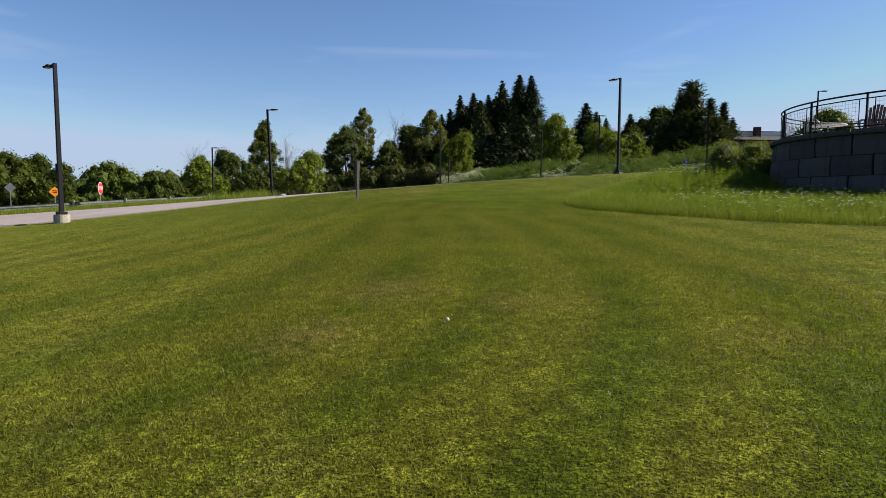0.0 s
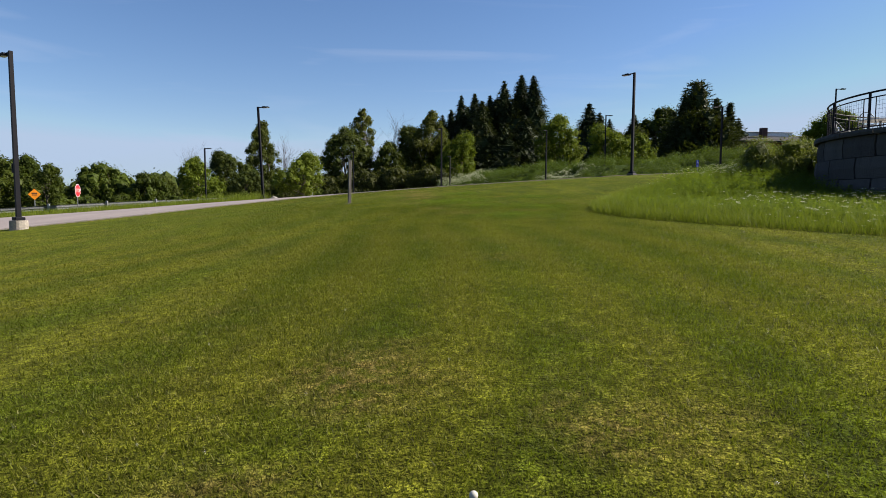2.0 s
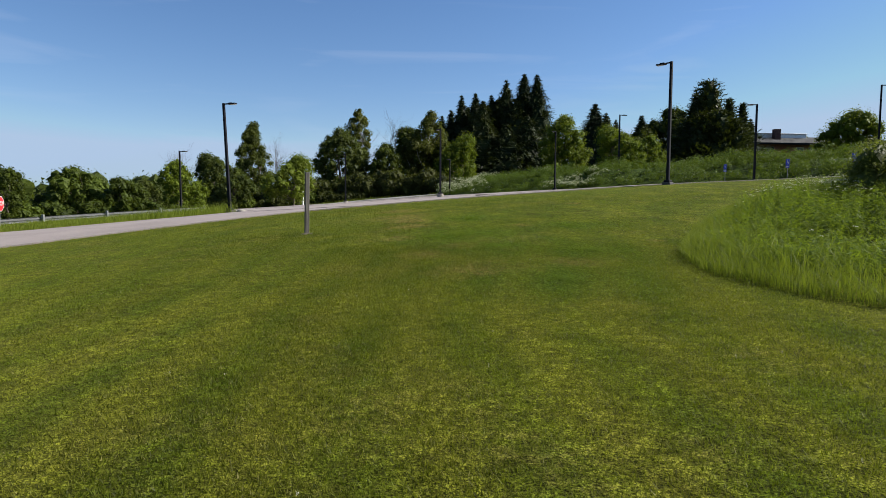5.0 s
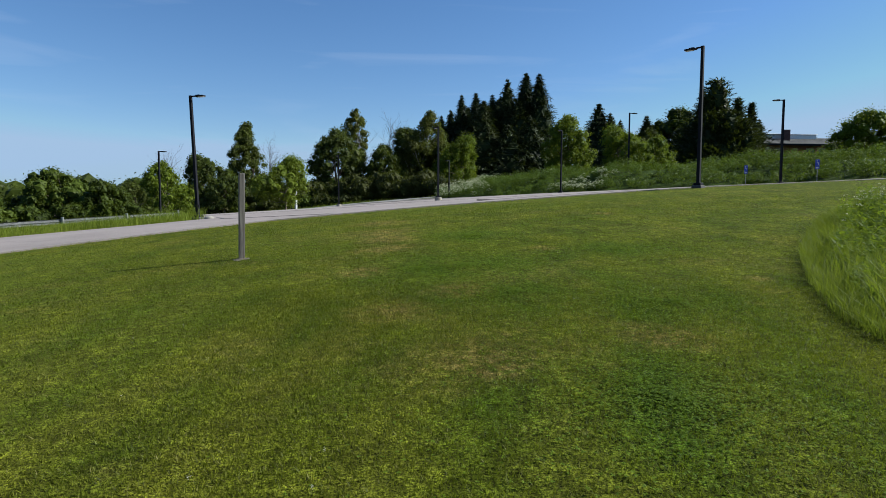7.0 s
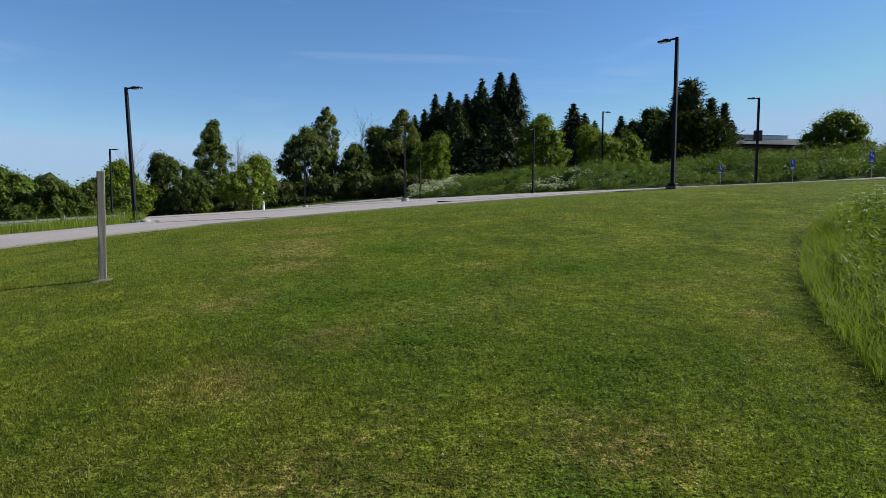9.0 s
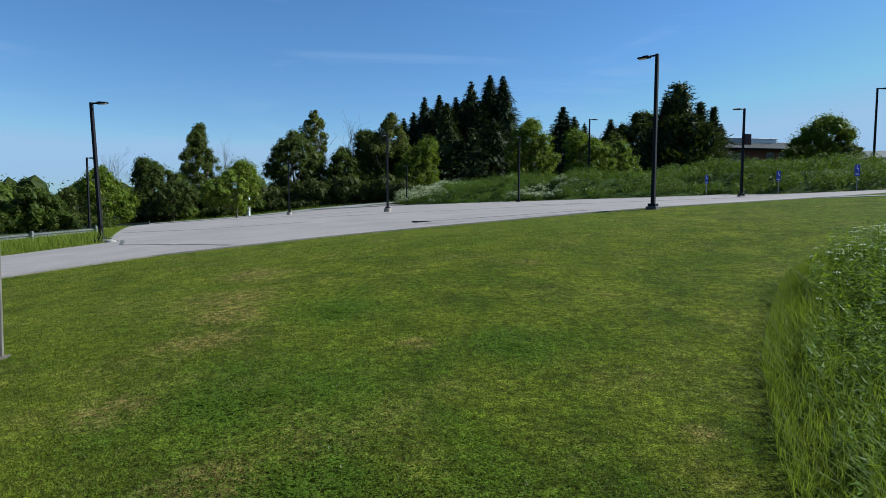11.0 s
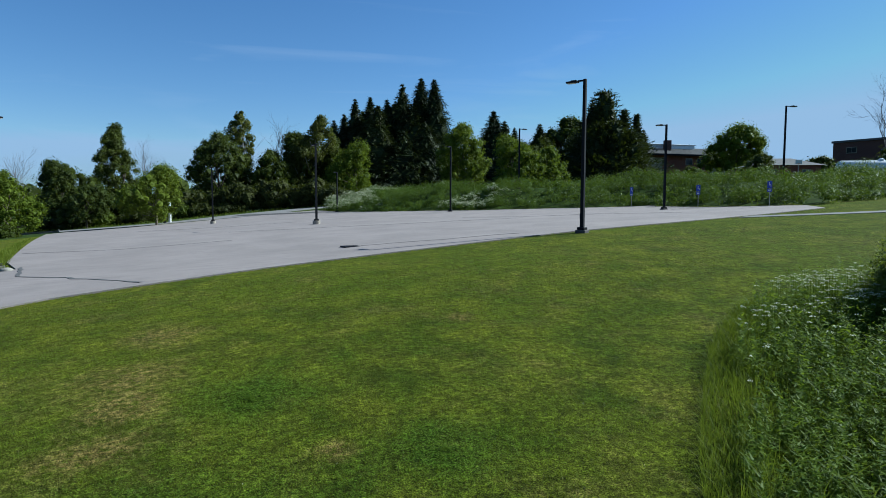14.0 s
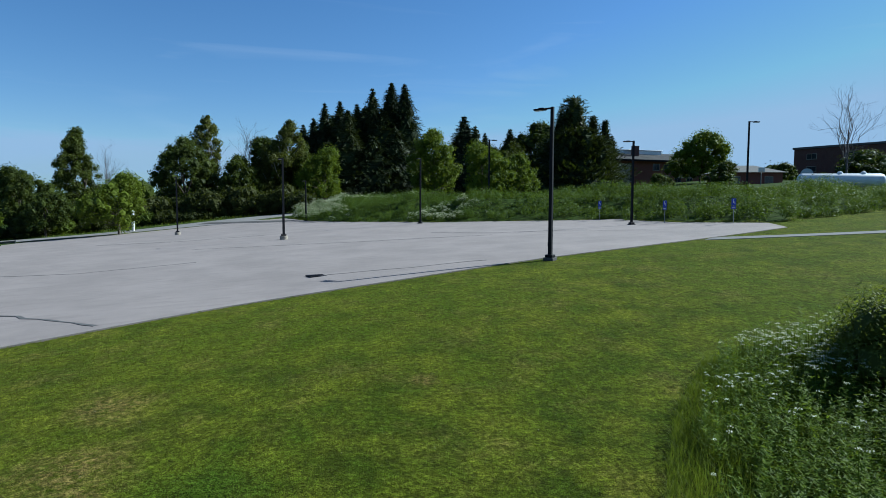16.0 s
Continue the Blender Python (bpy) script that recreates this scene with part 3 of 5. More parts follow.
def marker_posts():
    x, y = -28.7, 111.8
    ob = thing("pay_station", "black control post with a white tag beside the road", "control post", pose(x - 0.75, y, ground(x, y)))
    part("body", box(bmesh.new(), (0.36, 0.3, 3.0), (0, 0, 1.3), 0.03), M_BLACK, ob)
    part("tag", box(bmesh.new(), (0.22, 0.02, 0.5), (0, -0.165, 1.2), 0.004), M_WHITE, ob, "small white tag")
    ob = thing("marker_post", "tall white painted marker post beside the road", "post", pose(x, y, ground(x, y)))
    part("pipe", cyl(bmesh.new(), 0.20, 0.20, (0, 0, -0.3), (0, 0, 2.95), 14), M_WHITE, ob)
    part("cap", cyl(bmesh.new(), 0.21, 0.12, (0, 0, 2.95), (0, 0, 3.05), 14), M_WHITE, ob)


marker_posts()


# ---- guard rail along the driveway ----
def guard_rail(points):
    ob = thing("guard_rail", "galvanised steel guard rail on short posts", "guard rail", pose(points[0][0], points[0][1], ground(*points[0])))
    o = ob.matrix_world.translation
    prof = [(0.0, 0.06), (0.045, 0.10), (0.045, 0.16), (0.0, 0.19), (0.0, 0.22), (0.045, 0.25), (0.045, 0.30), (0.0, 0.34)]
    dense = []
    for a, b in zip(points, points[1:]):
        n = max(2, int(math.dist(a, b) / 2))
        dense += [(a[0] + (b[0] - a[0]) * i / n, a[1] + (b[1] - a[1]) * i / n) for i in range(n)]
    dense.append(points[-1])
    bm, last = bmesh.new(), None
    for i, (x, y) in enumerate(dense):
        p, q = dense[max(0, i - 1)], dense[min(len(dense) - 1, i + 1)]
        side = Vector((q[1] - p[1], p[0] - q[0])).normalized()
        row = [bm.verts.new((x + side.x * d - o.x, y + side.y * d - o.y, ground(x, y) + h - o.z)) for d, h in prof]
        if last:
            for k in range(len(row) - 1):
                bm.faces.new((last[k], row[k], row[k + 1], last[k + 1]))
        last = row
        if i % 2 == 0:
            part("post", box(bmesh.new(), (0.12, 0.12, 1.1), (x - side.x * 0.09 - o.x, y - side.y * 0.09 - o.y, ground(x, y) - 0.1 - o.z), 0.01), M_GALV, ob)
    bmesh.ops.solidify(bm, geom=bm.faces[:], thickness=0.012)
    part("beam", bm, M_GALV, ob)


guard_rail([(-21.0, 54.0), (-24.0, 43.0), (-25.4, 36.5), (-29, 32)])
guard_rail([(-38.6, 99.5), (-47, 97.5), (-60, 93)])


# ---- the round terrace ----
def terrace():
    cx, cy = TERRACE
    z0, cap = ground(cx - 5.2, cy) - 0.6, 3.12
    ob = thing("wall_terrace", "curved retaining wall of grey split-face concrete blocks with dark cap", "retaining wall", pose(cx, cy, 0), kind="structure")
    r = TERRACE_R + 0.22
    course, n = 0.62, 26

    def block(a0, a1, zb, zt, ro, ri, wob):
        bm = bmesh.new()
        k = 4
        rows = []
        for i in range(k + 1):
            a = a0 + (a1 - a0) * i / k
            rows.append([bm.verts.new((math.cos(a) * q, math.sin(a) * q, z)) for q, z in ((ro, zb), (ro + wob, (zb + zt) / 2), (ro, zt), (ri, zt), (ri, zb))])
        for p, q in zip(rows, rows[1:]):
            for i in range(5):
                bm.faces.new((p[i], q[i], q[(i + 1) % 5], p[(i + 1) % 5]))
        bm.faces.new(rows[0][::-1])
        bm.faces.new(rows[-1])
        bmesh.ops.recalc_face_normals(bm, faces=bm.faces[:])
        return bm

    step = 2 * math.pi / n
    for k in range(4):
        zt = cap - 0.16 - k * course
        zb = zt - course + 0.018
        master = block(0.006, step - 0.006, zb, zt, r + 0.05 * k, r - 0.4, 0.035)
        first = part("block", master, M_BLOCK, ob)
        for i in range(n):
            b = first if i == 0 else new("block", first.data)
            b.parent = ob
            b.rotation_euler = (0, 0, (i + 0.5 * (k % 2)) * step)
            b.location = (random.uniform(-0.01, 0.01), random.uniform(-0.01, 0.01), 0)
    first = part("cap_stone", block(0.003, step - 0.003, cap - 0.15, cap, r + 0.12, r - 0.45, 0.02), M_CAP, ob, "dark cap stone")
    for i in range(1, n):
        b = tagged(new("cap_stone", first.data), "dark cap stone")
        b.parent = ob
        b.rotation_euler = (0, 0, i * step)
    part("backfill", cyl(bmesh.new(), r - 0.3, r - 0.3, (0, 0, z0), (0, 0, cap - 0.06), 64), M_FLAG, ob, "paved terrace floor")

    rail = thing("railing", "black steel railing with wire mesh panels on the terrace wall", "railing", pose(cx, cy, cap))
    top, m = 1.07, 16
    ring = lambda z, rad, name: cloud(name, *tube([(math.cos(a) * TERRACE_R, math.sin(a) * TERRACE_R, z) for a in np.linspace(0, 2 * math.pi, 97)],
                                                  [rad] * 97, 8), M_STEEL, rail, True)
    ring(top, 0.028, "top_rail")
    ring(0.92, 0.018, "upper_rail")
    ring(0.10, 0.018, "lower_rail")
    for i in range(m):
        a = (i + 0.35) * 2 * math.pi / m
        c, s = math.cos(a) * TERRACE_R, math.sin(a) * TERRACE_R
        part("post", box(bmesh.new(), (0.055, 0.055, top), (c, s, top / 2), 0.004, Matrix.Rotation(a, 4, "Z")), M_STEEL, rail)
        pieces, wires = [], []
        span = 2 * math.pi / m
        for d in (0.045, span - 0.045):
            e = a + d
            pieces.append(cloud("stile", *tube([(math.cos(e) * TERRACE_R, math.sin(e) * TERRACE_R, z) for z in (0.10, 0.5, 0.92)], [0.014] * 3, 6), M_STEEL, rail))
        for e in np.linspace(a + 0.045, a + span - 0.045, 15)[1:-1]:
            wires.append(tube([(math.cos(e) * TERRACE_R, math.sin(e) * TERRACE_R, z) for z in (0.10, 0.92)], [0.0035] * 2, 4))
        for z in np.linspace(0.10, 0.92, 8)[1:-1]:
            wires.append(tube([(math.cos(e) * TERRACE_R, math.sin(e) * TERRACE_R, z) for e in np.linspace(a + 0.045, a + span - 0.045, 7)], [0.0035] * 7, 4))
        cloud("wire_mesh", *merge(wires), M_STEEL, rail)


terrace()


def slatted_chair(x, y, rz):
    ob = thing("slatted_chair", "dark brown slatted garden armchair with a tall fan back", "chair", pose(x, y, 3.06, 0, 0, rz), "terrace furniture")
    lean = Matrix.Rotation(radians(-24), 4, "X")
    for i in range(7):
        h = 0.74 - 0.03 * abs(i - 3) ** 1.6
        m = Matrix.Translation(((i - 3) * 0.088, 0.30, 0.32)) @ lean @ Matrix.Rotation(radians((i - 3) * 0.8), 4, "Y")
        part("back_slat", box(bmesh.new(), (0.080, 0.02, h), m @ Vector((0, 0, h / 2)), 0.004, m.to_3x3().to_4x4()), M_FURN, ob)
    for i in range(6):
        part("seat_slat", box(bmesh.new(), (0.56, 0.075, 0.02), (0, -0.22 + i * 0.09, 0.38 - i * 0.012), 0.004), M_FURN, ob)
    for s in (-1, 1):
        part("armrest", box(bmesh.new(), (0.14, 0.72, 0.022), (s * 0.35, 0.02, 0.56), 0.01), M_FURN, ob)
        part("leg", box(bmesh.new(), (0.03, 0.09, 0.56), (s * 0.31, -0.26, 0.28), 0.004), M_FURN, ob)
        part("leg", box(bmesh.new(), (0.03, 0.09, 0.56), (s * 0.31, 0.36, 0.28), 0.004), M_FURN, ob)
    part("back_rail", box(bmesh.new(), (0.64, 0.03, 0.07), (0, 0.40, 0.52), 0.004), M_FURN, ob)


def wire_chair(x, y, rz):
    ob = thing("metal_chair", "pale metal patio chair with a curved open back", "chair", pose(x, y, 3.06, 0, 0, rz), "terrace furniture")
    arc = [(0.26 * math.cos(a), 0.05 + 0.22 * math.sin(a), 0.45 + 0.40 * math.sin(a)) for a in np.linspace(0, math.pi, 13)]
    cloud("back_frame", *tube(arc, [0.014] * 13, 8), M_GALV, ob, True)
    for i in range(4):
        u = (i - 1.5) * 0.1
        cloud("back_bar", *tube([(u, 0.22, 0.46), (u, 0.25, 0.80)], [0.008] * 2, 6), M_GALV, ob)
    part("seat", box(bmesh.new(), (0.48, 0.46, 0.03), (0, 0, 0.45), 0.012), M_GALV, ob)
    for u in (-0.2, 0.2):
        for v in (-0.19, 0.19):
            part("leg", cyl(bmesh.new(), 0.013, 0.013, (u, v, 0), (u, v, 0.44), 8), M_GALV, ob)


def patio_table(x, y):
    ob = thing("patio_table", "round pale patio table on the terrace", "table", pose(x, y, 3.06), "terrace furniture")
    part("tabletop", cyl(bmesh.new(), 0.62, 0.62, (0, 0, 0.71), (0, 0, 0.745), 28), M_WHITE, ob)
    part("column", cyl(bmesh.new(), 0.045, 0.035, (0, 0, 0), (0, 0, 0.71), 12), M_GALV, ob)
    part("foot", cyl(bmesh.new(), 0.30, 0.26, (0, 0, 0), (0, 0, 0.03), 20), M_GALV, ob)


slatted_chair(14.0, 19.9, 172)
slatted_chair(13.0, 19.3, 160)
patio_table(13.2, 22.2)
for u, v, w in ((12.3, 21.4, 130), (14.1, 21.6, 220), (12.6, 23.2, 40)):
    wire_chair(u, v, w)


# ---- buildings on the rise ----
def window(name, parent, x, z, w, h, y=-0.02, sill=True):
    f = part(name, box(bmesh.new(), (w + 0.14, 0.10, h + 0.14), (x, y, z), 0.01), M_TAN, parent)
    part("pane", box(bmesh.new(), (w / 2 - 0.05, 0.03, h - 0.04), (x - w / 4, y - 0.045, z), 0.0), M_GLASS, f)
    part("pane", box(bmesh.new(), (w / 2 - 0.05, 0.03, h - 0.04), (x + w / 4, y - 0.045, z), 0.0), M_GLASS, f)
    if sill:
        part("sill", box(bmesh.new(), (w + 0.3, 0.16, 0.08), (x, y - 0.03, z - h / 2 - 0.11), 0.01), M_PATH, f)


def long_building():
    z = ground(65, 155) - 0.4
    ob = thing("building", "long red brick building with grey roof, raised pale clerestory and chimney", "building", pose(64.8, 155.0, z, 0, 0, 9))
    e = 15.7 - z
    part("wall", box(bmesh.new(), (27, 12, e), (13.5, 6, e / 2)), M_BRICK, ob)
    bm = bmesh.new()
    pts = [(-1, -1.3, e - 0.1), (28, -1.3, e - 0.1), (28, 6, e + 2.2), (-1, 6, e + 2.2), (28, 13.3, e - 0.1), (-1, 13.3, e - 0.1)]
    v = [bm.verts.new(p) for p in pts]
    bm.faces.new((v[0], v[1], v[2], v[3]))
    bm.faces.new((v[3], v[2], v[4], v[5]))
    bmesh.ops.solidify(bm, geom=bm.faces[:], thickness=0.25)
    roof = part("roof", bm, M_ROOF, ob)
    part("clerestory", box(bmesh.new(), (17.5, 2.2, 1.0), (9.5, 6, e + 2.3), 0.05), M_METALROOF, roof, "pale metal clerestory")
    part("skylight_cap", box(bmesh.new(), (18, 2.8, 0.16), (9.5, 6, e + 2.86), 0.03), M_METALROOF, roof)
    part("chimney", box(bmesh.new(), (1.5, 1.2, 3.4), (9.3, 3.4, e + 2.0), 0.03), M_BRICK2, roof, "square brick chimney")
    part("fascia", box(bmesh.new(), (28.6, 0.12, 0.4), (13.5, -1.36, e - 0.15)), M_STEEL, ob)
    for x in (2.2, 5.5, 13, 16.2, 19.5, 23):
        window("window", ob, x, e - 1.6, 1.8, 1.5)
        window("window", ob, x, e - 4.4, 1.8, 1.5)
    part("panel", box(bmesh.new(), (3.2, 0.16, e - 1.2), (3.9, -0.06, e / 2 - 0.4)), M_TAN, ob, "tan wall panel")
    part("panel", box(bmesh.new(), (4.0, 0.16, 2.0), (21.5, -0.06, e - 3.2)), M_TAN, ob, "tan wall panel")


def flat_building():
    z = ground(111, 150) - 0.5
    h = 18.4 - z
    ob = thing("building", "dark brick flat-roofed building with paired windows", "building", pose(110.5, 151.0, z, 0, 0, -68))
    part("wall", box(bmesh.new(), (46, 16, h), (23, 8, h / 2)), M_BRICK2, ob)
    part("roof", box(bmesh.new(), (46.6, 16.6, 0.5), (23, 8, h + 0.2), 0.05), M_ROOF, ob, "flat roof with dark edge")
    for i in range(5):
        for k in (1.9, 4.9):
            window("window", ob, 4.2 + i * 8.6, h - k, 2.2, 1.2)
    bm = plate(20, 1.5, 0.3)
    bmesh.ops.transform(bm, matrix=Matrix.Translation((3.4, -0.3, h - 6.2)), verts=bm.verts[:])
    part("awning", bm, M_WHITE, ob, "white arched entrance canopy")


def small_house():
    z = ground(76, 119) - 0.3
    ob = thing("house", "small low brick house with a grey hipped roof", "house", pose(71.5, 121.0, z, 0, 0, -12))
    e = 11.0 - z
    part("wall", box(bmesh.new(), (11, 8, e), (5.5, 4, e / 2)), M_BRICK, ob)
    bm = bmesh.new()
    v = [bm.verts.new(p) for p in ((-0.7, -0.7, e), (11.7, -0.7, e), (11.7, 8.7, e), (-0.7, 8.7, e), (3.5, 4, e + 1.5), (7.5, 4, e + 1.5))]
    for f in ((0, 1, 5, 4), (1, 2, 5), (2, 3, 4, 5), (3, 0, 4), (3, 2, 1, 0)):
        bm.faces.new([v[i] for i in f])
    part("roof", bm, M_ROOF, ob)
    for x in (2.5, 8.5):
        window("window", ob, x, e - 1.4, 1.4, 1.2)
    ob = thing("basketball_hoop", "white basketball backboard on a grey pole", "basketball hoop", pose(72.8, 112, ground(72.8, 112), 0, 0, -25))
    part("pole", cyl(bmesh.new(), 0.06, 0.06, (0, 0, -0.3), (0, 0, 2.6), 10), M_GALV, ob)
    part("backboard", box(bmesh.new(), (1.0, 0.05, 0.75), (0, -0.25, 2.7), 0.01), M_WHITE, ob)
    cloud("hoop", *tube([(0.23 * math.cos(a), -0.52 + 0.23 * math.sin(a), 2.42) for a in np.linspace(0, 2 * math.pi, 17)], [0.012] * 17, 6), M_ORANGE, ob)


def gas_tank():
    x, y = 48.6, 68.0
    z = ground(x, y)
    ob = thing("gas_tank", "long white horizontal gas tank with domed lids on saddles", "tank", pose(x, y, z, 0, 0, -18))
    r, half = 0.63, 3.6
    prof = [(-half - 0.30, 0.0), (-half - 0.28, 0.24), (-half - 0.18, 0.45), (-half - 0.05, 0.58), (-half + 0.1, r), (half - 0.1, r), (half + 0.05, 0.58),
            (half + 0.18, 0.45), (half + 0.28, 0.24), (half + 0.30, 0.0)]
    cz = 7.4 - z
    cloud("shell", *tube([(a, 0, cz) for a, _ in prof], [max(0.002, b) for _, b in prof], 28), M_TANK, ob, True)
    for u in (-0.1, 2.0):
        bm = cyl(bmesh.new(), 0.27, 0.24, (u, 0, cz + 0.55), (u, 0, cz + 0.74), 18)
        cyl(bm, 0.24, 0.10, (u, 0, cz + 0.74), (u, 0, cz + 0.83), 18)
        part("dome_lid", bm, M_TANK, ob)
    for u in (-1.7, 1.7):
        part("saddle", box(bmesh.new(), (0.25, 0.8, max(0.3, cz - 0.25)), (u, 0, (cz - 0.35) / 2), 0.02), M_CONCRETE, ob, "concrete saddle")


long_building()
flat_building()
small_house()
gas_tank()


# ---- trees ----
def leaves(centres, radius, count, size, rng, flat=0.0, aspect=0.62):
    """Small pointed leaves round clump centres: arrays of verts and triangles."""
    k = rng.integers(0, len(centres), count)
    d = rng.normal(size=(count, 3))
    d /= np.linalg.norm(d, axis=1)[:, None]
    p = centres[k] + d * (radius[k] * rng.uniform(0.6, 1.10, count))[:, None]
    n = d * 0.8 + rng.normal(size=(count, 3)) * 0.7 + np.array((0, 0, 0.5 + flat))
    n /= np.linalg.norm(n, axis=1)[:, None]
    u = np.cross(n, rng.normal(size=(count, 3)))
    u /= np.linalg.norm(u, axis=1)[:, None] + 1e-9
    w = np.cross(n, u)
    s = (size * rng.uniform(0.6, 1.4, count))[:, None]
    v = np.stack([p + u * s * 1.2, p - u * s * 0.7 + w * s * aspect, p - u * s * 0.7 - w * s * aspect], 1)
    return v.reshape(-1, 3), np.arange(count * 3).reshape(-1, 3)


def lump():
    bm = bmesh.new()
    bmesh.ops.create_icosphere(bm, subdivisions=1, radius=1.0)
    v, f = np.array([tuple(a.co) for a in bm.verts]), np.array([[a.index for a in b.verts] for b in bm.faces])
    bm.free()
    return v, f


LUMP_V, LUMP_F = lump()


def cores(centres, radius, rng, fill=0.7):
    """The dense uneven inside of each clump of leaves."""
    n = len(centres)
    v = centres[:, None] + (radius * fill)[:, None, None] * LUMP_V[None] * rng.uniform(0.65, 1.2, (n, len(LUMP_V), 1))
    return v.reshape(-1, 3), (LUMP_F[None] + len(LUMP_V) * np.arange(n)[:, None, None]).reshape(-1, 3)


def broad_tree(x, y, tall, wide, leafage, seed, slim=False):
    wide *= 1.2
    rng = np.random.default_rng(seed)
    z = ground(x, y)
    words = {"oak": "dark green broadleaf tree with a dense uneven crown", "maple": "mid-green maple with a rounded uneven crown",
             "ash": "grey-green broadleaf tree with a ragged crown", "birch": "tall sparse tree with pale yellow-green leaves",
             "lime": "bright green young maple with a full crown"}[leafage]
    ob = thing("tree", words, "tree", pose(x, y, z, 0, 0, rng.uniform(0, 360)))
    bare = tall * (0.10 if leafage == "oak" else 0.15)
    pieces = []
    r0 = 0.016 * tall + 0.05
    stem = [(0, 0, -0.3)]
    for i in range(1, 7):
        stem.append((0.04 * tall * rng.normal() * i / 6, 0.04 * tall * rng.normal() * i / 6, tall * 0.86 * i / 6))
    pieces.append(tube(stem, np.linspace(r0, r0 * 0.15, 7), 7))
    n = int(70 + wide * 11) if not slim else 150
    cs, rs = [], []
    for i in range(n):
        f = ((i + 0.5) / n) ** (0.8 if slim else 0.9)
        prof = math.sin(math.pi * min(1, 0.16 + 0.84 * f) ** 0.85) ** 0.6 if not slim else (0.72 + 0.28 * math.sin(7 * f + seed)) * (1 - f ** 7)
        a, q = rng.uniform(0, 2 * math.pi), math.sqrt(rng.uniform(0.12, 1.0))
        rr = wide / 2 * max(0.12, prof) * q
        sway = 0.16 * wide * math.sin(4.0 * f + seed * 1.7)
        c = (math.cos(a) * rr + sway, math.sin(a) * rr + 0.6 * sway, bare + (tall - bare) * (0.05 + 0.93 * f) - 0.05 * tall * rng.uniform(0, 1))
        cs.append(c)
        rs.append(wide * rng.uniform(0.07, 0.15) * {"lime": 1.05, "oak": 1.0, "maple": 1.0}.get(leafage, 0.85))
        if i % 9 == 0:
            k = max(1, min(5, int(6 * (c[2] / tall) * 0.7)))
            s = np.array(stem[k])
            mid = (s + np.array(c)) / 2 + rng.normal(size=3) * 0.04 * wide + (0, 0, 0.03 * tall)
            pieces.append(tube([s, mid, c], [r0 * 0.4, r0 * 0.24, r0 * 0.06], 5))
    cloud("trunk", *merge(pieces), M_PALEBARK if leafage == "birch" else M_BARK, ob, True)
    size = min(0.17, 0.075 + 0.006 * tall)
    count = int(min(17000, 125 * wide * tall * (0.7 if leafage == "birch" else 1.0) + 1500))
    cs, rs = np.array(cs), np.array(rs)
    cloud("crown", *merge([leaves(cs, rs, count, size, rng), cores(cs, rs, rng, {"birch": 0.3, "lime": 0.5}.get(leafage, 0.6))]), LEAVES[leafage], ob)
    return ob


def needle_tree(x, y, tall, wide, seed, pine=False):
    rng = np.random.default_rng(seed)
    z = ground(x, y)
    ob = thing("tree", "dark ragged pine with open layered branches" if pine else "tall dark green spruce with a pointed top", "conifer",
               pose(x, y, z, 0, 0, rng.uniform(0, 360)))
    wide *= 2.3 if pine else 3.0
    r0 = 0.012 * tall + 0.05
    cloud("trunk", *tube([(0, 0, -0.3), (0.1, 0, tall * 0.5), (0, 0, tall * 0.99)], [r0, r0 * 0.6, 0.03], 7), M_BARK, ob, True)
    vs, cs, rs = [], [], []
    tiers = int(tall * (1.9 if not pine else 1.6))
    for k in range(tiers):
        f = k / tiers
        h = tall * (0.05 + 0.94 * f)
        reach = wide / 2 * ((1 - f) ** 0.92 + 0.005) if not pine else wide / 2 * (0.05 + 0.95 * (1 - f) ** 0.72) * (0.8 + 0.2 * math.sin(9.0 * f + seed))
        reach = max(reach, 0.12)
        cs += [(reach * 0.3 * math.cos(2.4 * k + q), reach * 0.3 * math.sin(2.4 * k + q), h - 0.35 * reach) for q in (0, 2.1, 4.2)]
        rs += [reach * 0.47] * 3
        m = int(12 + 20 * (1 - f))
        a = rng.uniform(0, 2 * np.pi, m)
        ln = reach * rng.uniform(0.65, 1.2, m)
        for s in range(6):
            q0 = 0.35 + 0.65 * (s + 0.5) / 6
            rad = ln * q0
            droop = (-0.34 * rad + 0.24 * rad * q0) if not pine else 0.16 * rad
            p = np.stack([np.cos(a) * rad, np.sin(a) * rad, h + droop + rng.normal(size=m) * 0.10], -1)
            out = np.stack([np.cos(a), np.sin(a), np.full(m, -0.22 if not pine else 0.35)], -1)
            for _ in range(2):
                o = out + rng.normal(size=(m, 3)) * 0.45
                side = np.cross(o, (0, 0, 1)) + rng.normal(size=(m, 3)) * 0.45
                side /= np.linalg.norm(side, axis=1)[:, None]
                size = (0.17 + 0.05 * wide / 5) * (0.5 + 0.5 * (1 - f) ** 0.6) * rng.uniform(0.7, 1.5, m)[:, None]
                vs.append(np.stack([p - o * size * 0.5 + side * size * 0.45, p + o * size * 1.5, p - o * size * 0.5 - side * size * 0.45], 1))
    v = np.concatenate(vs).reshape(-1, 3)
    cloud("crown", *merge([(v, np.arange(len(v)).reshape(-1, 3)), cores(np.array(cs), np.array(rs), rng, 1.0)]), M_PINE if pine else M_NEEDLE, ob)
    return ob


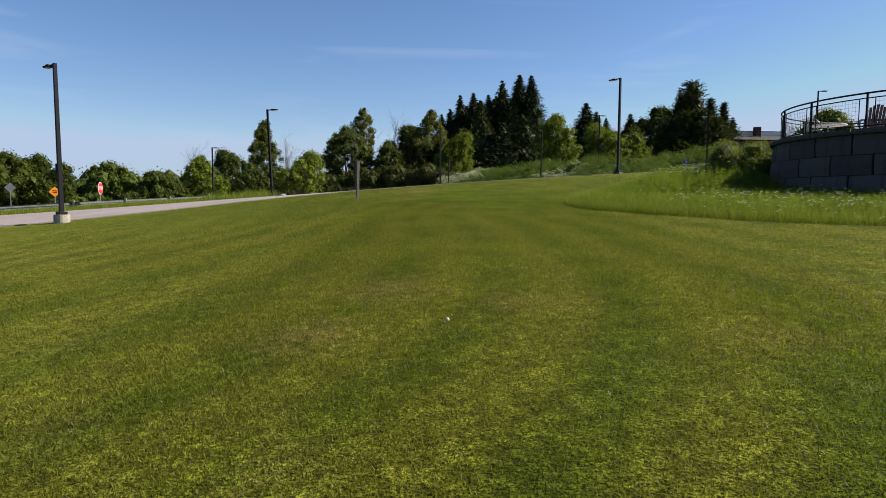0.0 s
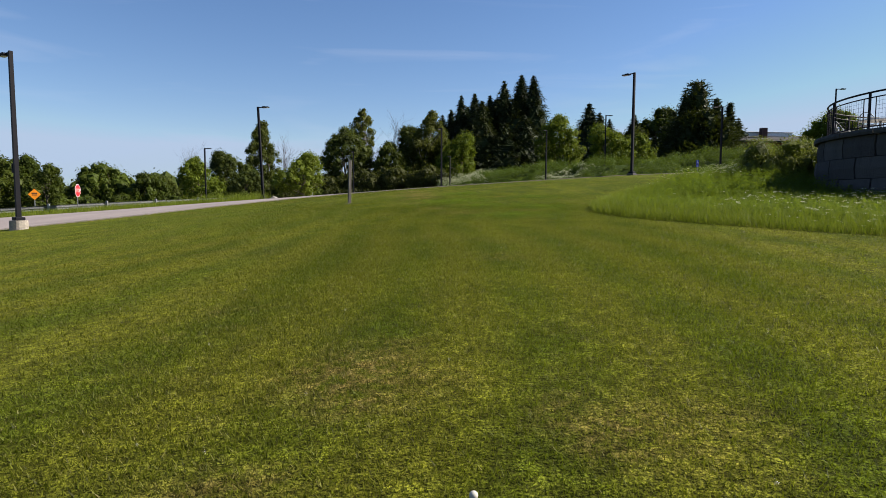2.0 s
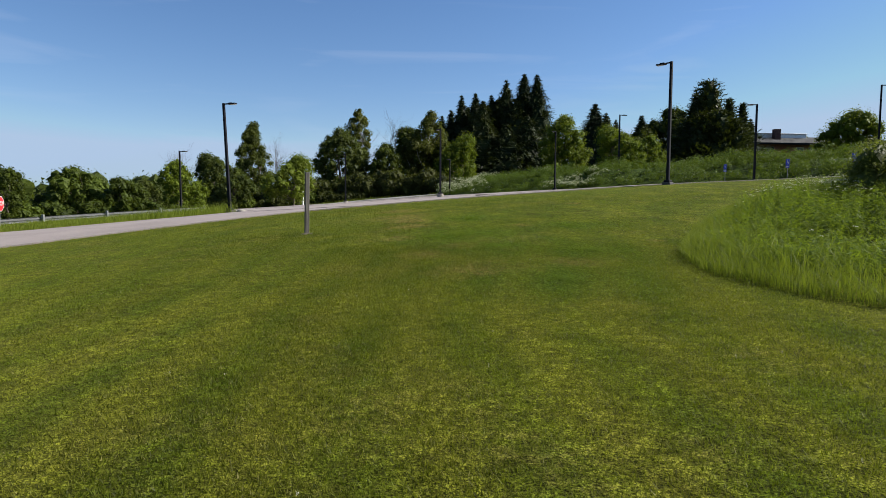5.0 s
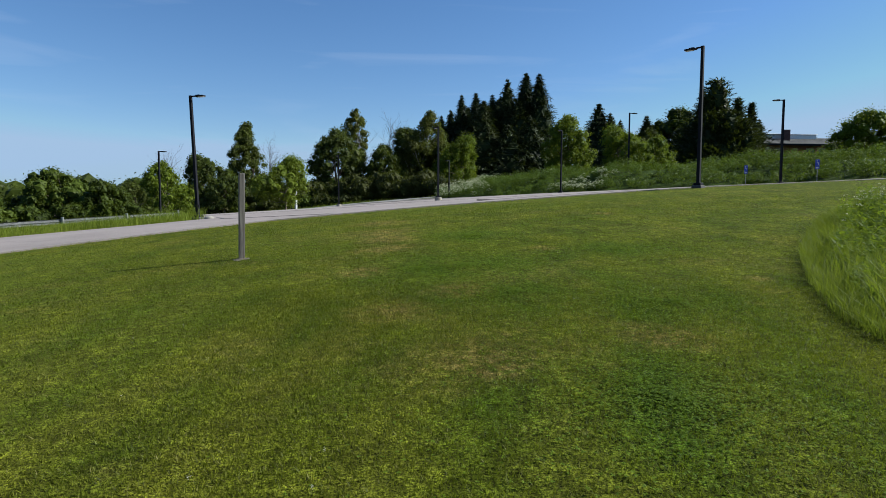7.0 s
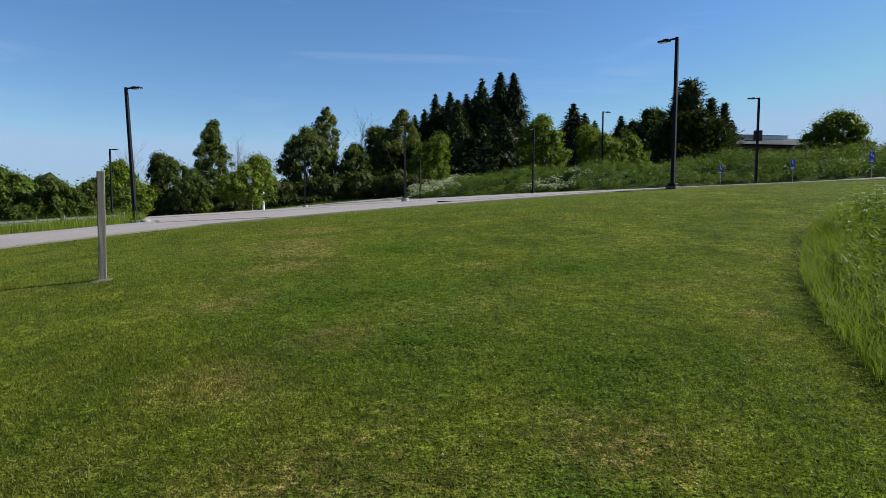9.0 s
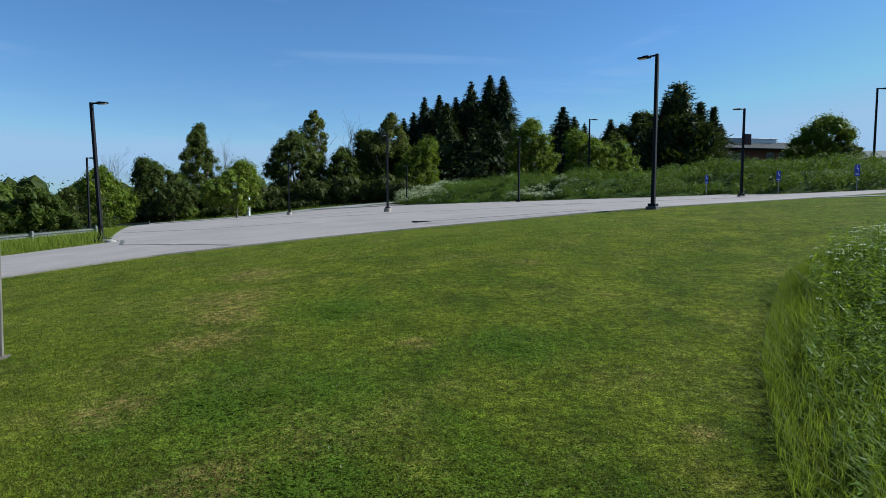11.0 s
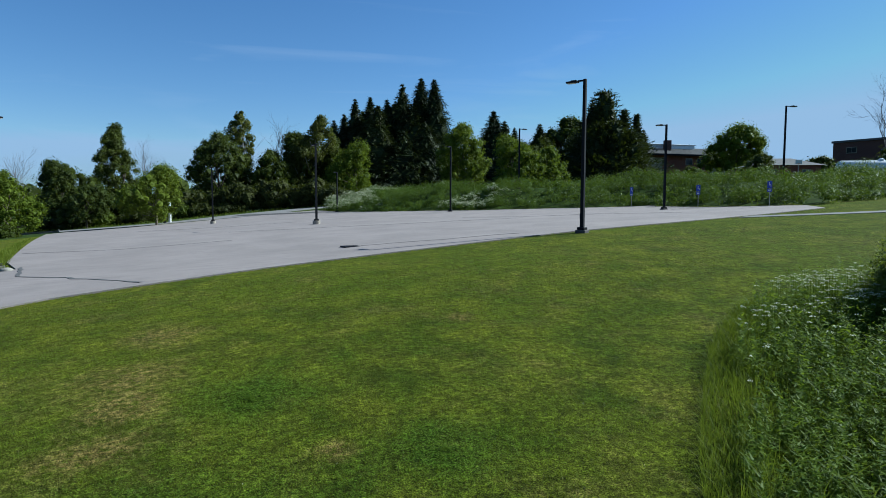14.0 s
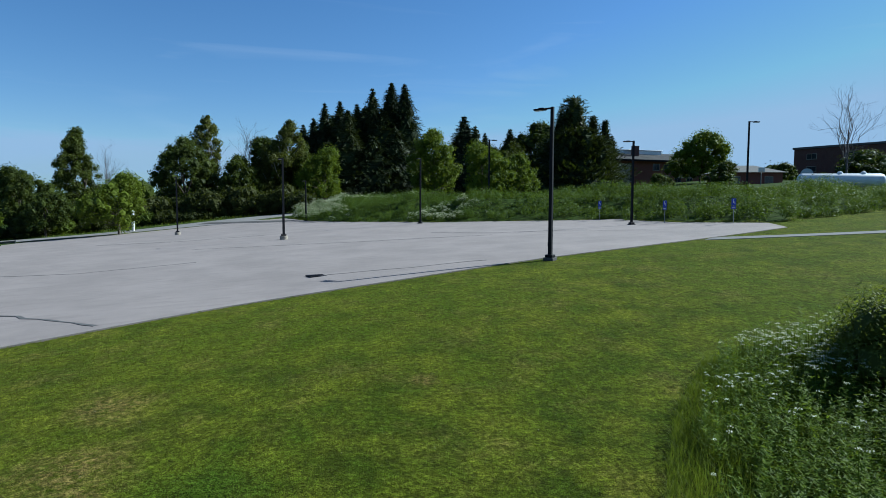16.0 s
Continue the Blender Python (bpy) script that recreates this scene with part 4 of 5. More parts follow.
def bare_tree(x, y, tall, wide, seed):
    rng = np.random.default_rng(seed)
    ob = thing("tree", "leafless grey tree with fine upward branches", "bare tree", pose(x, y, ground(x, y)))
    fine, thick = [], [tube([(0, 0, -0.3), (0.05, 0, tall * 0.3), (0.1, 0.1, tall * 0.62)], [0.011 * tall, 0.008 * tall, 0.004 * tall], 7)]

    def grow(p, d, length, r, depth):
        q = p + d * length
        mid = (p + q) / 2 + rng.normal(size=3) * length * 0.06
        (fine if depth > 1 else thick).append(tube([p, mid, q], [r, r * 0.75, r * 0.5], 5))
        if depth < 4:
            for _ in range(3 if depth < 3 else 2):
                e = d + rng.normal(size=3) * 0.42 + (0, 0, 0.14)
                grow(p + (q - p) * rng.uniform(0.45, 1.0), e / np.linalg.norm(e), length * rng.uniform(0.5, 0.75), max(0.006, r * 0.45), depth + 1)

    for i in range(12):
        a = rng.uniform(0, 2 * math.pi)
        sp = wide / tall * 0.65
        d = np.array((math.cos(a) * sp, math.sin(a) * sp, 1.0))
        grow(np.array((0.05, 0.03, tall * rng.uniform(0.18, 0.6))), d / np.linalg.norm(d), tall * 0.30, 0.0036 * tall, 1)
    cloud("trunk", *merge(thick), M_GREYBARK, ob, True)
    cloud("branchwork", *merge(fine), M_GREYBARK, ob)


TREES = [
    ("broad", -56.0, 72.0, 7.5, 6.2, "oak"),
    ("broad", -56.3, 78.0, 7.6, 6.0, "oak"),
    ("broad", -48.7, 70.0, 5.7, 3.3, "oak"),
    ("broad", -59.9, 70.0, 8.3, 7.4, "oak"),
    ("broad", -51.0, 86.0, 6.8, 6.9, "maple"),
    ("broad", -44.6, 84.0, 5.0, 5.2, "oak"),
    ("broad", -57.9, 88.0, 4.1, 5.0, "oak"),
    ("broad", -60.1, 95.0, 3.9, 5.4, "oak"),
    ("broad", -40.9, 93.0, 7.7, 5.0, "lime"),
    ("broad", -47.6, 120.0, 10.6, 8.4, "ash"),
    ("broad", -41.9, 115.0, 6.6, 5.4, "ash"),
    ("broad", -54.9, 110.0, 6.2, 5.2, "ash"),
    ("tall", -46.4, 140.0, 18.1, 7.5, "ash"),
    ("broad", -28.1, 104.0, 8.1, 6.4, "lime"),
    ("broad", -28.3, 141.0, 15.3, 9.4, "ash"),
    ("tall", -24.6, 145.0, 20.2, 5.9, "birch"),
    ("broad", -18.0, 140.0, 11.3, 6.7, "oak"),
    ("tall", -10.4, 143.0, 17.9, 7.9, "birch"),
    ("broad", -14.0, 146.0, 15.0, 8.1, "oak"),
    ("broad", -5.2, 146.0, 13.0, 6.7, "oak"),
    ("broad", -1.7, 138.0, 11.6, 7.3, "lime"),
    ("broad", 19.5, 138.0, 13.9, 8.3, "lime"),
    ("broad", 25.8, 122.0, 10.2, 6.9, "lime"),
    ("broad", 33.7, 125.0, 8.0, 5.5, "lime"),
    ("broad", 50.0, 170.0, 17.1, 12.3, "oak"),
    ("broad", 50.7, 160.0, 13.2, 10.1, "oak"),
    ("broad", 39.8, 168.0, 11.3, 9.1, "oak"),
    ("broad", 43.5, 165.0, 12.2, 9.0, "oak"),
    ("broad", 78.8, 140.0, 10.8, 10.3, "lime"),
    ("broad", 85.6, 172.0, 8.6, 6.1, "oak"),
    ("broad", 65.6, 112.0, 4.5, 4.3, "oak"),
    ("broad", 95.0, 135.0, 3.5, 6.1, "oak"),
    ("broad", 68.6, 85.0, 4.6, 6.5, "oak"),
    ("broad", 57.1, 118.0, 2.9, 3.6, "ash"),
    ("spruce", -2.1, 160.0, 23.5, 5.3, ""),
    ("spruce", 1.3, 164.0, 24.4, 6.0, ""),
    ("spruce", 5.2, 160.0, 23.0, 5.8, ""),
    ("spruce", 8.7, 160.0, 26.3, 6.4, ""),
    ("spruce", 13.2, 162.0, 27.9, 7.3, ""),
    ("spruce", 15.9, 158.0, 26.7, 6.9, ""),
    ("spruce", -6.8, 158.0, 18.7, 4.9, ""),
    ("spruce", -4.8, 165.0, 20.9, 5.1, ""),
    ("spruce", 3.0, 156.0, 21.2, 8.5, ""),
    ("spruce", 10.8, 156.0, 20.6, 8.5, ""),
    ("spruce", -0.6, 172.0, 22.4, 7.8, ""),
    ("spruce", 7.3, 172.0, 23.8, 8.6, ""),
    ("spruce", 3.5, 150.0, 16.3, 8.2, ""),
    ("spruce", 13.1, 150.0, 16.3, 8.2, ""),
    ("spruce", 8.2, 148.0, 14.4, 8.1, ""),
    ("spruce", -1.2, 150.0, 14.0, 7.6, ""),
    ("spruce", -6.0, 168.0, 16.1, 7.7, ""),
    ("spruce", 18.1, 165.0, 19.1, 6.0, ""),
    ("spruce", 30.2, 160.0, 19.1, 6.7, ""),
    ("spruce", 32.5, 158.0, 16.4, 4.9, ""),
    ("spruce", 36.5, 165.0, 15.4, 3.9, ""),
    ("spruce", 42.8, 165.0, 16.0, 5.1, ""),
    ("pine", 52.0, 146.0, 20.9, 10.5, ""),
    ("pine", 51.8, 140.0, 13.7, 10.1, ""),
    ("pine", 48.7, 141.0, 13.4, 8.9, ""),
    ("pine", 54.9, 139.0, 11.5, 6.3, ""),
    ("pine", 50.7, 150.0, 18.9, 7.4, ""),
    ("pine", 54.7, 142.0, 16.2, 6.4, ""),
    ("pine", 60.2, 148.0, 15.6, 4.5, ""),
    ("spruce", 67.3, 160.0, 12.8, 3.7, ""),
    ("snag", -56.6, 125.0, 12.6, 4.2, ""),
    ("snag", -42.3, 142.0, 14.1, 2.9, ""),
    ("snag", -17.2, 145.0, 16.1, 3.5, ""),
    ("snag", 57.4, 77.0, 11.6, 6.0, ""),
    ("snag", -23.6, 147.0, 15.5, 4.1, ""),
]
for i, (kind, x, y, tall, wide, leafage) in enumerate(TREES):
    if kind in ("broad", "tall"):
        broad_tree(x, y, tall, wide, leafage, 100 + i, kind == "tall")
    elif kind == "snag":
        bare_tree(x, y, tall, wide, 100 + i)
    else:
        needle_tree(x, y, tall, wide, 100 + i, kind == "pine")


def shrub(x, y, tall, wide, material, seed, label, count=1500, size=0.16, category="shrub", name="shrub"):
    rng = np.random.default_rng(seed)
    ob = thing(name, label, category, pose(x, y, ground(x, y)))
    n = int(9 + wide * 4)
    a, q = rng.uniform(0, 2 * np.pi, n), np.sqrt(rng.uniform(0, 1, n))
    hz = tall * rng.uniform(0.25, 0.86, n) * (1 - 0.4 * q ** 2)
    cs = np.stack([np.cos(a) * q * wide * 0.42, np.sin(a) * q * wide * 0.42, hz], -1)
    stems = [tube([(c[0] * 0.15, c[1] * 0.15, -0.15), (c[0] * 0.6, c[1] * 0.6, c[2] * 0.6), tuple(c)], [0.03, 0.02, 0.006], 5) for c in cs[:12]]
    cloud("stems", *merge(stems), M_BARK, ob)
    rs = np.full(n, wide * 0.15 + 0.10 * tall)
    cloud("foliage", *merge([leaves(cs, rs, int(count * 1.6), size * 0.75, rng), cores(cs, rs, rng, 0.68)]), material, ob)


for i in range(17):
    f = i / 16
    shrub(-44 + 38 * f + random.uniform(-0.7, 0.7), 132 - 5 * f + random.uniform(-1, 1), random.uniform(4.2, 5.8), random.uniform(4.5, 6.0), M_SHRUB, 400 + i,
          "dark olive shrub in a dense hedge row", 1900, 0.24)
for i in range(20):
    f = i / 19
    shrub(-72 + 50 * f + random.uniform(-1, 1), 103 + 24 * f + random.uniform(-1.5, 1.5), random.uniform(1.3, 2.4), random.uniform(3.0, 4.5), M_SHRUB if i % 4 else LEAVES["maple"],
          440 + i, "low bushy undergrowth shrub at the edge of the trees", 1100, 0.18)
for i in range(12):
    f = i / 11
    shrub(-66 + 26 * f + random.uniform(-1, 1), 60 + 28 * f + random.uniform(-1.5, 1.5), random.uniform(1.4, 2.6), random.uniform(3.0, 4.5), LEAVES["maple"] if i % 3 == 0 else LEAVES["oak"],
          470 + i, "low bushy undergrowth shrub at the edge of the trees", 1200, 0.17)
shrub(11.1, 24.9, 1.95, 2.6, M_YELLOW, 500, "yellow-green leafy shrub beside the terrace wall", 9000, 0.045)
shrub(12.6, 26.0, 1.7, 2.2, M_YELLOW, 501, "yellow-green leafy shrub beside the terrace wall", 7000, 0.045)


# ---- far woods and hills ----
def far_woods():
    rng = np.random.default_rng(7)
    n = 1500
    a = rng.uniform(radians(-62), radians(62), n)
    d = rng.uniform(190, 330, n)
    x, y = np.sin(a) * d - 10, np.cos(a) * d
    keep = (x < 5) | (y > 215)
    x, y = x[keep], y[keep]
    tall = rng.uniform(7, 13, len(x)) * np.where(x < -10, 0.8, 1.0)
    cs = np.stack([x, y, height(x, y) + tall * rng.uniform(0.3, 0.8, len(x))], -1)
    v, f = merge([leaves(cs, tall * 0.42, 60000, 0.42, rng), cores(cs, tall * 0.42, rng, 0.85)])
    tagged(cloud("far_woods", v, f, LEAVES["oak"]), "dark green band of distant woodland", "woodland", kind="stuff")


def far_hills():
    bm, n = bmesh.new(), 90
    last = None
    for i in range(n + 1):
        a = radians(-75 + 150 * i / n)
        h = 34 + 12 * noise.noise((a * 2.1, 0.3, 0)) + 6 * noise.noise((a * 9, 2, 0)) + 14 * smooth((-a - 0.35) / 0.4)
        row = [bm.verts.new((math.sin(a) * r, math.cos(a) * r, z)) for r, z in ((1900, -30), (2150, h * 0.7 - 15), (2400, h - 15), (2900, -60))]
        if last:
            for k in range(3):
                bm.faces.new((last[k], row[k], row[k + 1], last[k + 1]))
        last = row
    tagged(part("backdrop", bm, M_HILL), "low wooded hills on the horizon, with blue distance haze in their colour", "hills", kind="structure")


far_woods()
far_hills()


# ---- grass, weeds and flowers ----
def scatter(n, box_, rng, keep):
    x, y = rng.uniform(box_[0], box_[1], n), rng.uniform(box_[2], box_[3], n)
    m = keep(x, y)
    return x[m], y[m]


def on_lawn(x, y):
    return ~inside(x, y, LOT) & (~inside(x, y, BED) | (edge_dist(x, y, BED) < 0.7)) & (np.hypot(x - TERRACE[0], y - TERRACE[1]) > 5.6)


def short_blades(x, y, rng, tall, wide):
    n = len(x)
    a = rng.uniform(0, 2 * np.pi, n)
    h, w = tall * rng.uniform(0.5, 1.3, n), wide * rng.uniform(0.6, 1.3, n)
    z = height(x, y) - 0.01
    tilt = rng.normal(size=(n, 2)) * 0.5
    side = np.stack([np.cos(a) * w / 2, np.sin(a) * w / 2, 0 * a], -1)
    p = np.stack([x, y, z], -1)
    tip = p + np.stack([tilt[:, 0] * h, tilt[:, 1] * h, h], -1)
    return np.stack([p - side, p + side, tip], 1).reshape(-1, 3)


def lawn_blades():
    rng = np.random.default_rng(11)
    vs = []
    for span, n, soft in (((-3.6, 3.4, 0.0, 19.5), 760000, 1.5), ((-8, 7, -0.4, 24), 430000, 3.0), ((-15, 12, -0.8, 34), 300000, 7.0)):
        x, y = scatter(n, span, rng, on_lawn)
        far = np.hypot(x - 0.1, y - np.clip(y, -1, 16))
        rim = np.minimum(np.minimum(x - span[0], span[1] - x), span[3] - y)
        fade = np.clip(rim / soft, 0, 1)
        m = rng.uniform(size=len(x)) < fade
        x, y, far = x[m], y[m], far[m]
        vs.append(short_blades(x, y, rng, 0.029 + 0.0002 * far, 0.0062 * (1 + far / 5)))
    v = np.concatenate(vs)
    tagged(cloud("lawn_grass", v, np.arange(len(v)).reshape(-1, 3), M_BLADE), "short mown grass blades of the lawn", "grass", kind="stuff")


def long_blades(x, y, rng, lo, hi, wide):
    n = len(x)
    a = rng.uniform(0, 2 * np.pi, n)
    h, w = rng.uniform(lo, hi, n), wide * rng.uniform(0.6, 1.3, n)
    p = np.stack([x, y, height(x, y) - 0.02], -1)
    side = np.stack([np.cos(a) * w / 2, np.sin(a) * w / 2, 0 * a], -1)
    lean = rng.normal(size=(n, 2)) * 0.36
    flat = np.stack([lean[:, 0] * h, lean[:, 1] * h], -1)
    mid = p + np.c_[flat * 0.35, h * 0.6]
    tip = p + np.c_[flat * 1.25, h]
    v = np.stack([p - side, p + side, mid + side * 0.8, mid - side * 0.8, mid - side * 0.8, mid + side * 0.8, tip, tip - side * 0.1], 1)
    return v.reshape(-1, 3)


def weeds(x, y, rng, lo, hi, size, per):
    """Upright leafy stems: leaves in whorls along each stem."""
    n = len(x)
    h = rng.uniform(lo, hi, n)
    k = np.repeat(np.arange(n), per)
    f = np.tile((np.arange(per) + 0.7) / per, n) * rng.uniform(0.9, 1.05, n * per)
    a = np.tile(np.arange(per) * 2.4, n) + rng.uniform(0, 6, n)[k]
    lean = rng.normal(size=(n, 2)) * 0.14
    p = np.stack([x[k] + lean[k, 0] * h[k] * f, y[k] + lean[k, 1] * h[k] * f, height(x, y)[k] + h[k] * f], -1)
    L = size * rng.uniform(0.6, 1.3, n * per) * (1.25 - 0.6 * f)
    out = np.stack([np.cos(a), np.sin(a), 0.45 + 0.3 * rng.normal(size=n * per)], -1)
    side = np.stack([-np.sin(a), np.cos(a), 0.3 * rng.normal(size=n * per)], -1)
    w = L * 0.15
    v = np.stack([p + side * w[:, None], p + out * L[:, None] - np.stack([0 * L, 0 * L, 0.25 * L], -1), p - side * w[:, None]], 1)
    return v.reshape(-1, 3)


def umbels(x, y, z, rng, size, per=22):
    """Flat white flower heads, each of many small florets, on thin stems."""
    n = len(x)
    k = np.repeat(np.arange(n), per)
    a, q = rng.uniform(0, 2 * np.pi, n * per), np.sqrt(rng.uniform(0, 1, n * per))
    r = size * rng.uniform(0.6, 1.3, n)
    p = np.stack([x[k] + np.cos(a) * q * r[k], y[k] + np.sin(a) * q * r[k], z[k] - 0.25 * r[k] * q ** 2 + rng.normal(size=n * per) * 0.006], -1)
    s = size * (0.17 if per > 12 else 0.30)
    d = np.stack([np.cos(a * 3), np.sin(a * 3), 0.3 * rng.normal(size=n * per)], -1) * s
    e = np.stack([-np.sin(a * 3), np.cos(a * 3), 0.3 * rng.normal(size=n * per)], -1) * s
    return np.stack([p - d, p - e, p + d, p + e], 1).reshape(-1, 3)


def stuff(name, v, material, label, category, corners=4):
    tagged(cloud(name, v, np.arange(len(v)).reshape(-1, corners), material), label, category, kind="stuff")


def flower_bed():
    rng = np.random.default_rng(21)
    clear = lambda x, y: inside(x, y, BED) & (np.hypot(x - TERRACE[0], y - TERRACE[1]) > 5.35)
    x, y = scatter(150000, (2, 22, 6, 29), rng, clear)
    d = edge_dist(x, y, BED)
    m = (rng.uniform(size=len(x)) < 0.12 + 0.88 * np.exp(-d / 0.9))
    x, y = x[m], y[m]
    ex, ey = scatter(150000, (2, 9, 9, 27), rng, clear)
    m = rng.uniform(size=len(ex)) < np.exp(-edge_dist(ex, ey, BED) / 0.6)
    x, y = np.r_[x, ex[m]], np.r_[y, ey[m]]
    d = edge_dist(x, y, BED)
    stuff("tall_grass", long_blades(x, y, rng, 0.14, 0.30 + 0.24 * smooth((d - 0.1) / 0.5), 0.0065), M_TALL, "uncut tall grass round the flower bed", "tall grass")
    x, y = scatter(28000, (2, 22, 6, 29), rng, clear)
    d = edge_dist(x, y, BED)
    m = (d > 0.35 + 1.5 * smooth((17 - y) / 2)) & (rng.uniform(size=len(x)) < 0.25 + smooth(d / 1.5)) & ((noise_field(x, y, 0.5) > -0.28) | (y > 23))
    x, y = x[m], y[m]
    stuff("weeds", weeds(x, y, rng, 0.2, 0.36 + 0.52 * smooth((y - 18) / 4) * (0.4 + 0.6 * smooth((x - 5) / 2.5)), 0.105, 30), M_WEED, "leafy green weeds of the overgrown bed", "weeds", 3)
    x, y = scatter(20000, (2, 22, 6, 29), rng, clear)
    d = edge_dist(x, y, BED)
    field = noise_field(x + 30, y, 0.6)
    back = (y > 24.2) & (x < 15) & (field > -0.3)
    side_drift = (y > 21.5) & (x < 10) & (field > 0.05) & (rng.uniform(size=len(x)) < 0.09)
    front = (field > 0.0) & (x > 5.0) & (y < 18) & (rng.uniform(size=len(x)) < 0.28)
    m = (d > 0.3) & (back | side_drift | front)
    x, y, d = x[m], y[m], d[m]
    z = height(x, y) + rng.uniform(0.22, 0.46, len(x)) + 0.42 * smooth((y - 18) / 4) * (0.4 + 0.6 * smooth((x - 5) / 2.5)) - 0.28 * (1 - smooth(d / 1.6))
    stuff("wildflowers", umbels(x, y, z, rng, 0.048), M_FLOWER, "white flat-headed wildflowers above the weeds", "wildflowers")
    stems = [tube([(a, b, c - 0.75), (a + 0.02, b, c - 0.4), (a, b, c)], [0.006, 0.005, 0.003], 4) for a, b, c in zip(x, y, z)]
    cloud_ob = cloud("flower_stems", *merge(stems), M_WEED)
    tagged(cloud_ob, "thin green stems of the wildflowers", "stems", kind="stuff")


def noise_field(x, y, s):
    return np.array([noise.noise((a * s, b * s, 3.3)) for a, b in zip(x, y)])


def bank_plants():
    rng = np.random.default_rng(31)
    zone = lambda x, y: inside(x, y, FOOT) & (edge_dist(x, y, FOOT) < 17) & ((x < 38) | (edge_dist(x, y, FOOT) < 12))
    x, y = scatter(10500, (-12, 62, 50, 130), rng, zone)
    near = edge_dist(x, y, FOOT)
    m = rng.uniform(size=len(x)) < np.where(near < 11, 1.0, 0.4)
    x, y = x[m], y[m]
    g = noise_field(x, y, 0.22) + 0.5 * noise_field(x + 9, y, 0.7)
    r = rng.uniform(0.3, 0.7, len(x)) * (1.0 + 0.6 * g)
    cs = np.stack([x, y, height(x, y) + 0.0 + 0.85 * np.clip(g + 0.35, 0, 1.2) + rng.uniform(0, 0.35, len(x))], -1)
    v, f = leaves(cs, r, 290000, 0.078, rng, 0.35, 0.42)
    tagged(cloud("bank_weeds", v, f, M_MEADOW), "dense green weeds covering the bank", "weeds", kind="stuff")
    pale = noise_field(x + 50, y, 0.11) + 0.5 * noise_field(x, y, 0.5) + np.clip((10 - x) * 0.035, -0.6, 0.45) > 0.05
    drift = np.flatnonzero(pale)
    k = rng.permutation(np.repeat(drift, np.where(x[drift] < 15, 45, 4)))[:21000]
    d = rng.normal(size=(len(k), 3))
    d[:, 2] = np.abs(d[:, 2]) + 0.5
    d /= np.linalg.norm(d, axis=1)[:, None]
    p = cs[k] + d * (r[k] * rng.uniform(0.9, 1.25, len(k)))[:, None]
    stuff("bank_flowers", umbels(p[:, 0], p[:, 1], p[:, 2], rng, 0.095, 5), M_FLOWER, "drifts of white wildflowers on the bank", "wildflowers")


def verge_grass():
    rng = np.random.default_rng(41)
    verge = [(-13.6, 41.6), (-15.0, 37.2), (-19, 32.6), (-25, 28.2), (-36, 22.4), (-40, 25), (-30, 30.4), (-24.7, 36.5), (-23.5, 43), (-20.5, 54), (-29, 74), (-30.5, 77)]
    x, y = scatter(230000, (-62, -13, 11, 80), rng, lambda x, y: inside(x, y, verge))
    m = (x > -34) | (rng.uniform(size=len(x)) < 0.3)
    stuff("verge_grass", long_blades(x[m], y[m], rng, 0.12, 0.30 + 0.45 * smooth((x[m] + 19) / 3), 0.013), M_TALL, "tall uncut grass on the verge of the driveway", "tall grass")
    strip = [(-90, 92.5), (-60, 107), (-38, 113), (-20, 120.2), (-5, 129.5), (5, 143), (3, 150), (-8, 134), (-22, 124), (-40, 117), (-62, 111), (-90, 97)]
    x, y = scatter(30000, (-90, 6, 90, 150), rng, lambda x, y: inside(x, y, strip))
    stuff("verge_grass", long_blades(x, y, rng, 0.2, 0.5, 0.04), M_TALL, "tall uncut grass along the access road", "tall grass")


def clover_heads():
    rng = np.random.default_rng(51)
    x, y = scatter(900, (-7, 6, 0, 27), rng, lambda x, y: on_lawn(x, y))
    x, y = x[:160], y[:160]
    stuff("clover_flowers", umbels(x, y, height(x, y) + 0.05, rng, 0.009), M_CLOVER, "scattered small white clover heads in the lawn", "clover")


def clover_leaves():
    """Three small round leaflets to a stalk, in patches of the lawn."""
    rng = np.random.default_rng(55)
    vs = []
    for px, py, r in CLOVER[:7]:
        n = int(2300 * r * r)
        a, q = rng.uniform(0, 2 * np.pi, n), np.abs(rng.normal(size=n)) * 0.6 * r
        x, y = px + np.cos(a) * q * 1.3, py + np.sin(a) * q * 1.3
        p = np.stack([x, y, height(x, y) + rng.uniform(0.015, 0.035, n)], -1)
        for k in range(3):
            e = a + k * 2.094
            out = np.stack([np.cos(e), np.sin(e), 0.25 * rng.normal(size=n)], -1) * 0.012
            side = np.stack([-np.sin(e), np.cos(e), 0.25 * rng.normal(size=n)], -1) * 0.0065
            vs.append(np.stack([p, p + out * 0.65 + side, p + out, p + out * 0.65 - side], 1).reshape(-1, 3))
    stuff("clover_leaves", np.concatenate(vs), M_WEED, "patches of green clover leaves in the lawn", "clover")


def fringe():
    """Longer grass that the mower misses along the edge of the paving."""
    rng = np.random.default_rng(61)
    edge = LOT[:9]
    xs, ys = [], []
    for (a, b), (p, q) in zip(edge, edge[1:]):
        length = math.hypot(p - a, q - b)
        n = int(length * 110)
        t, o = rng.uniform(0, 1, n), np.abs(rng.normal(size=n)) * 0.16 - 0.05
        xs.append(a + (p - a) * t - (q - b) / length * -o * -1)
        ys.append(b + (q - b) * t + (p - a) / length * -o * -1)
    x, y = np.concatenate(xs), np.concatenate(ys)
    stuff("edge_grass", long_blades(x, y, rng, 0.03, 0.10, 0.009), M_TALL, "longer grass along the edge of the paving", "grass")


lawn_blades()
fringe()
flower_bed()
bank_plants()
verge_grass()
clover_heads()
clover_leaves()


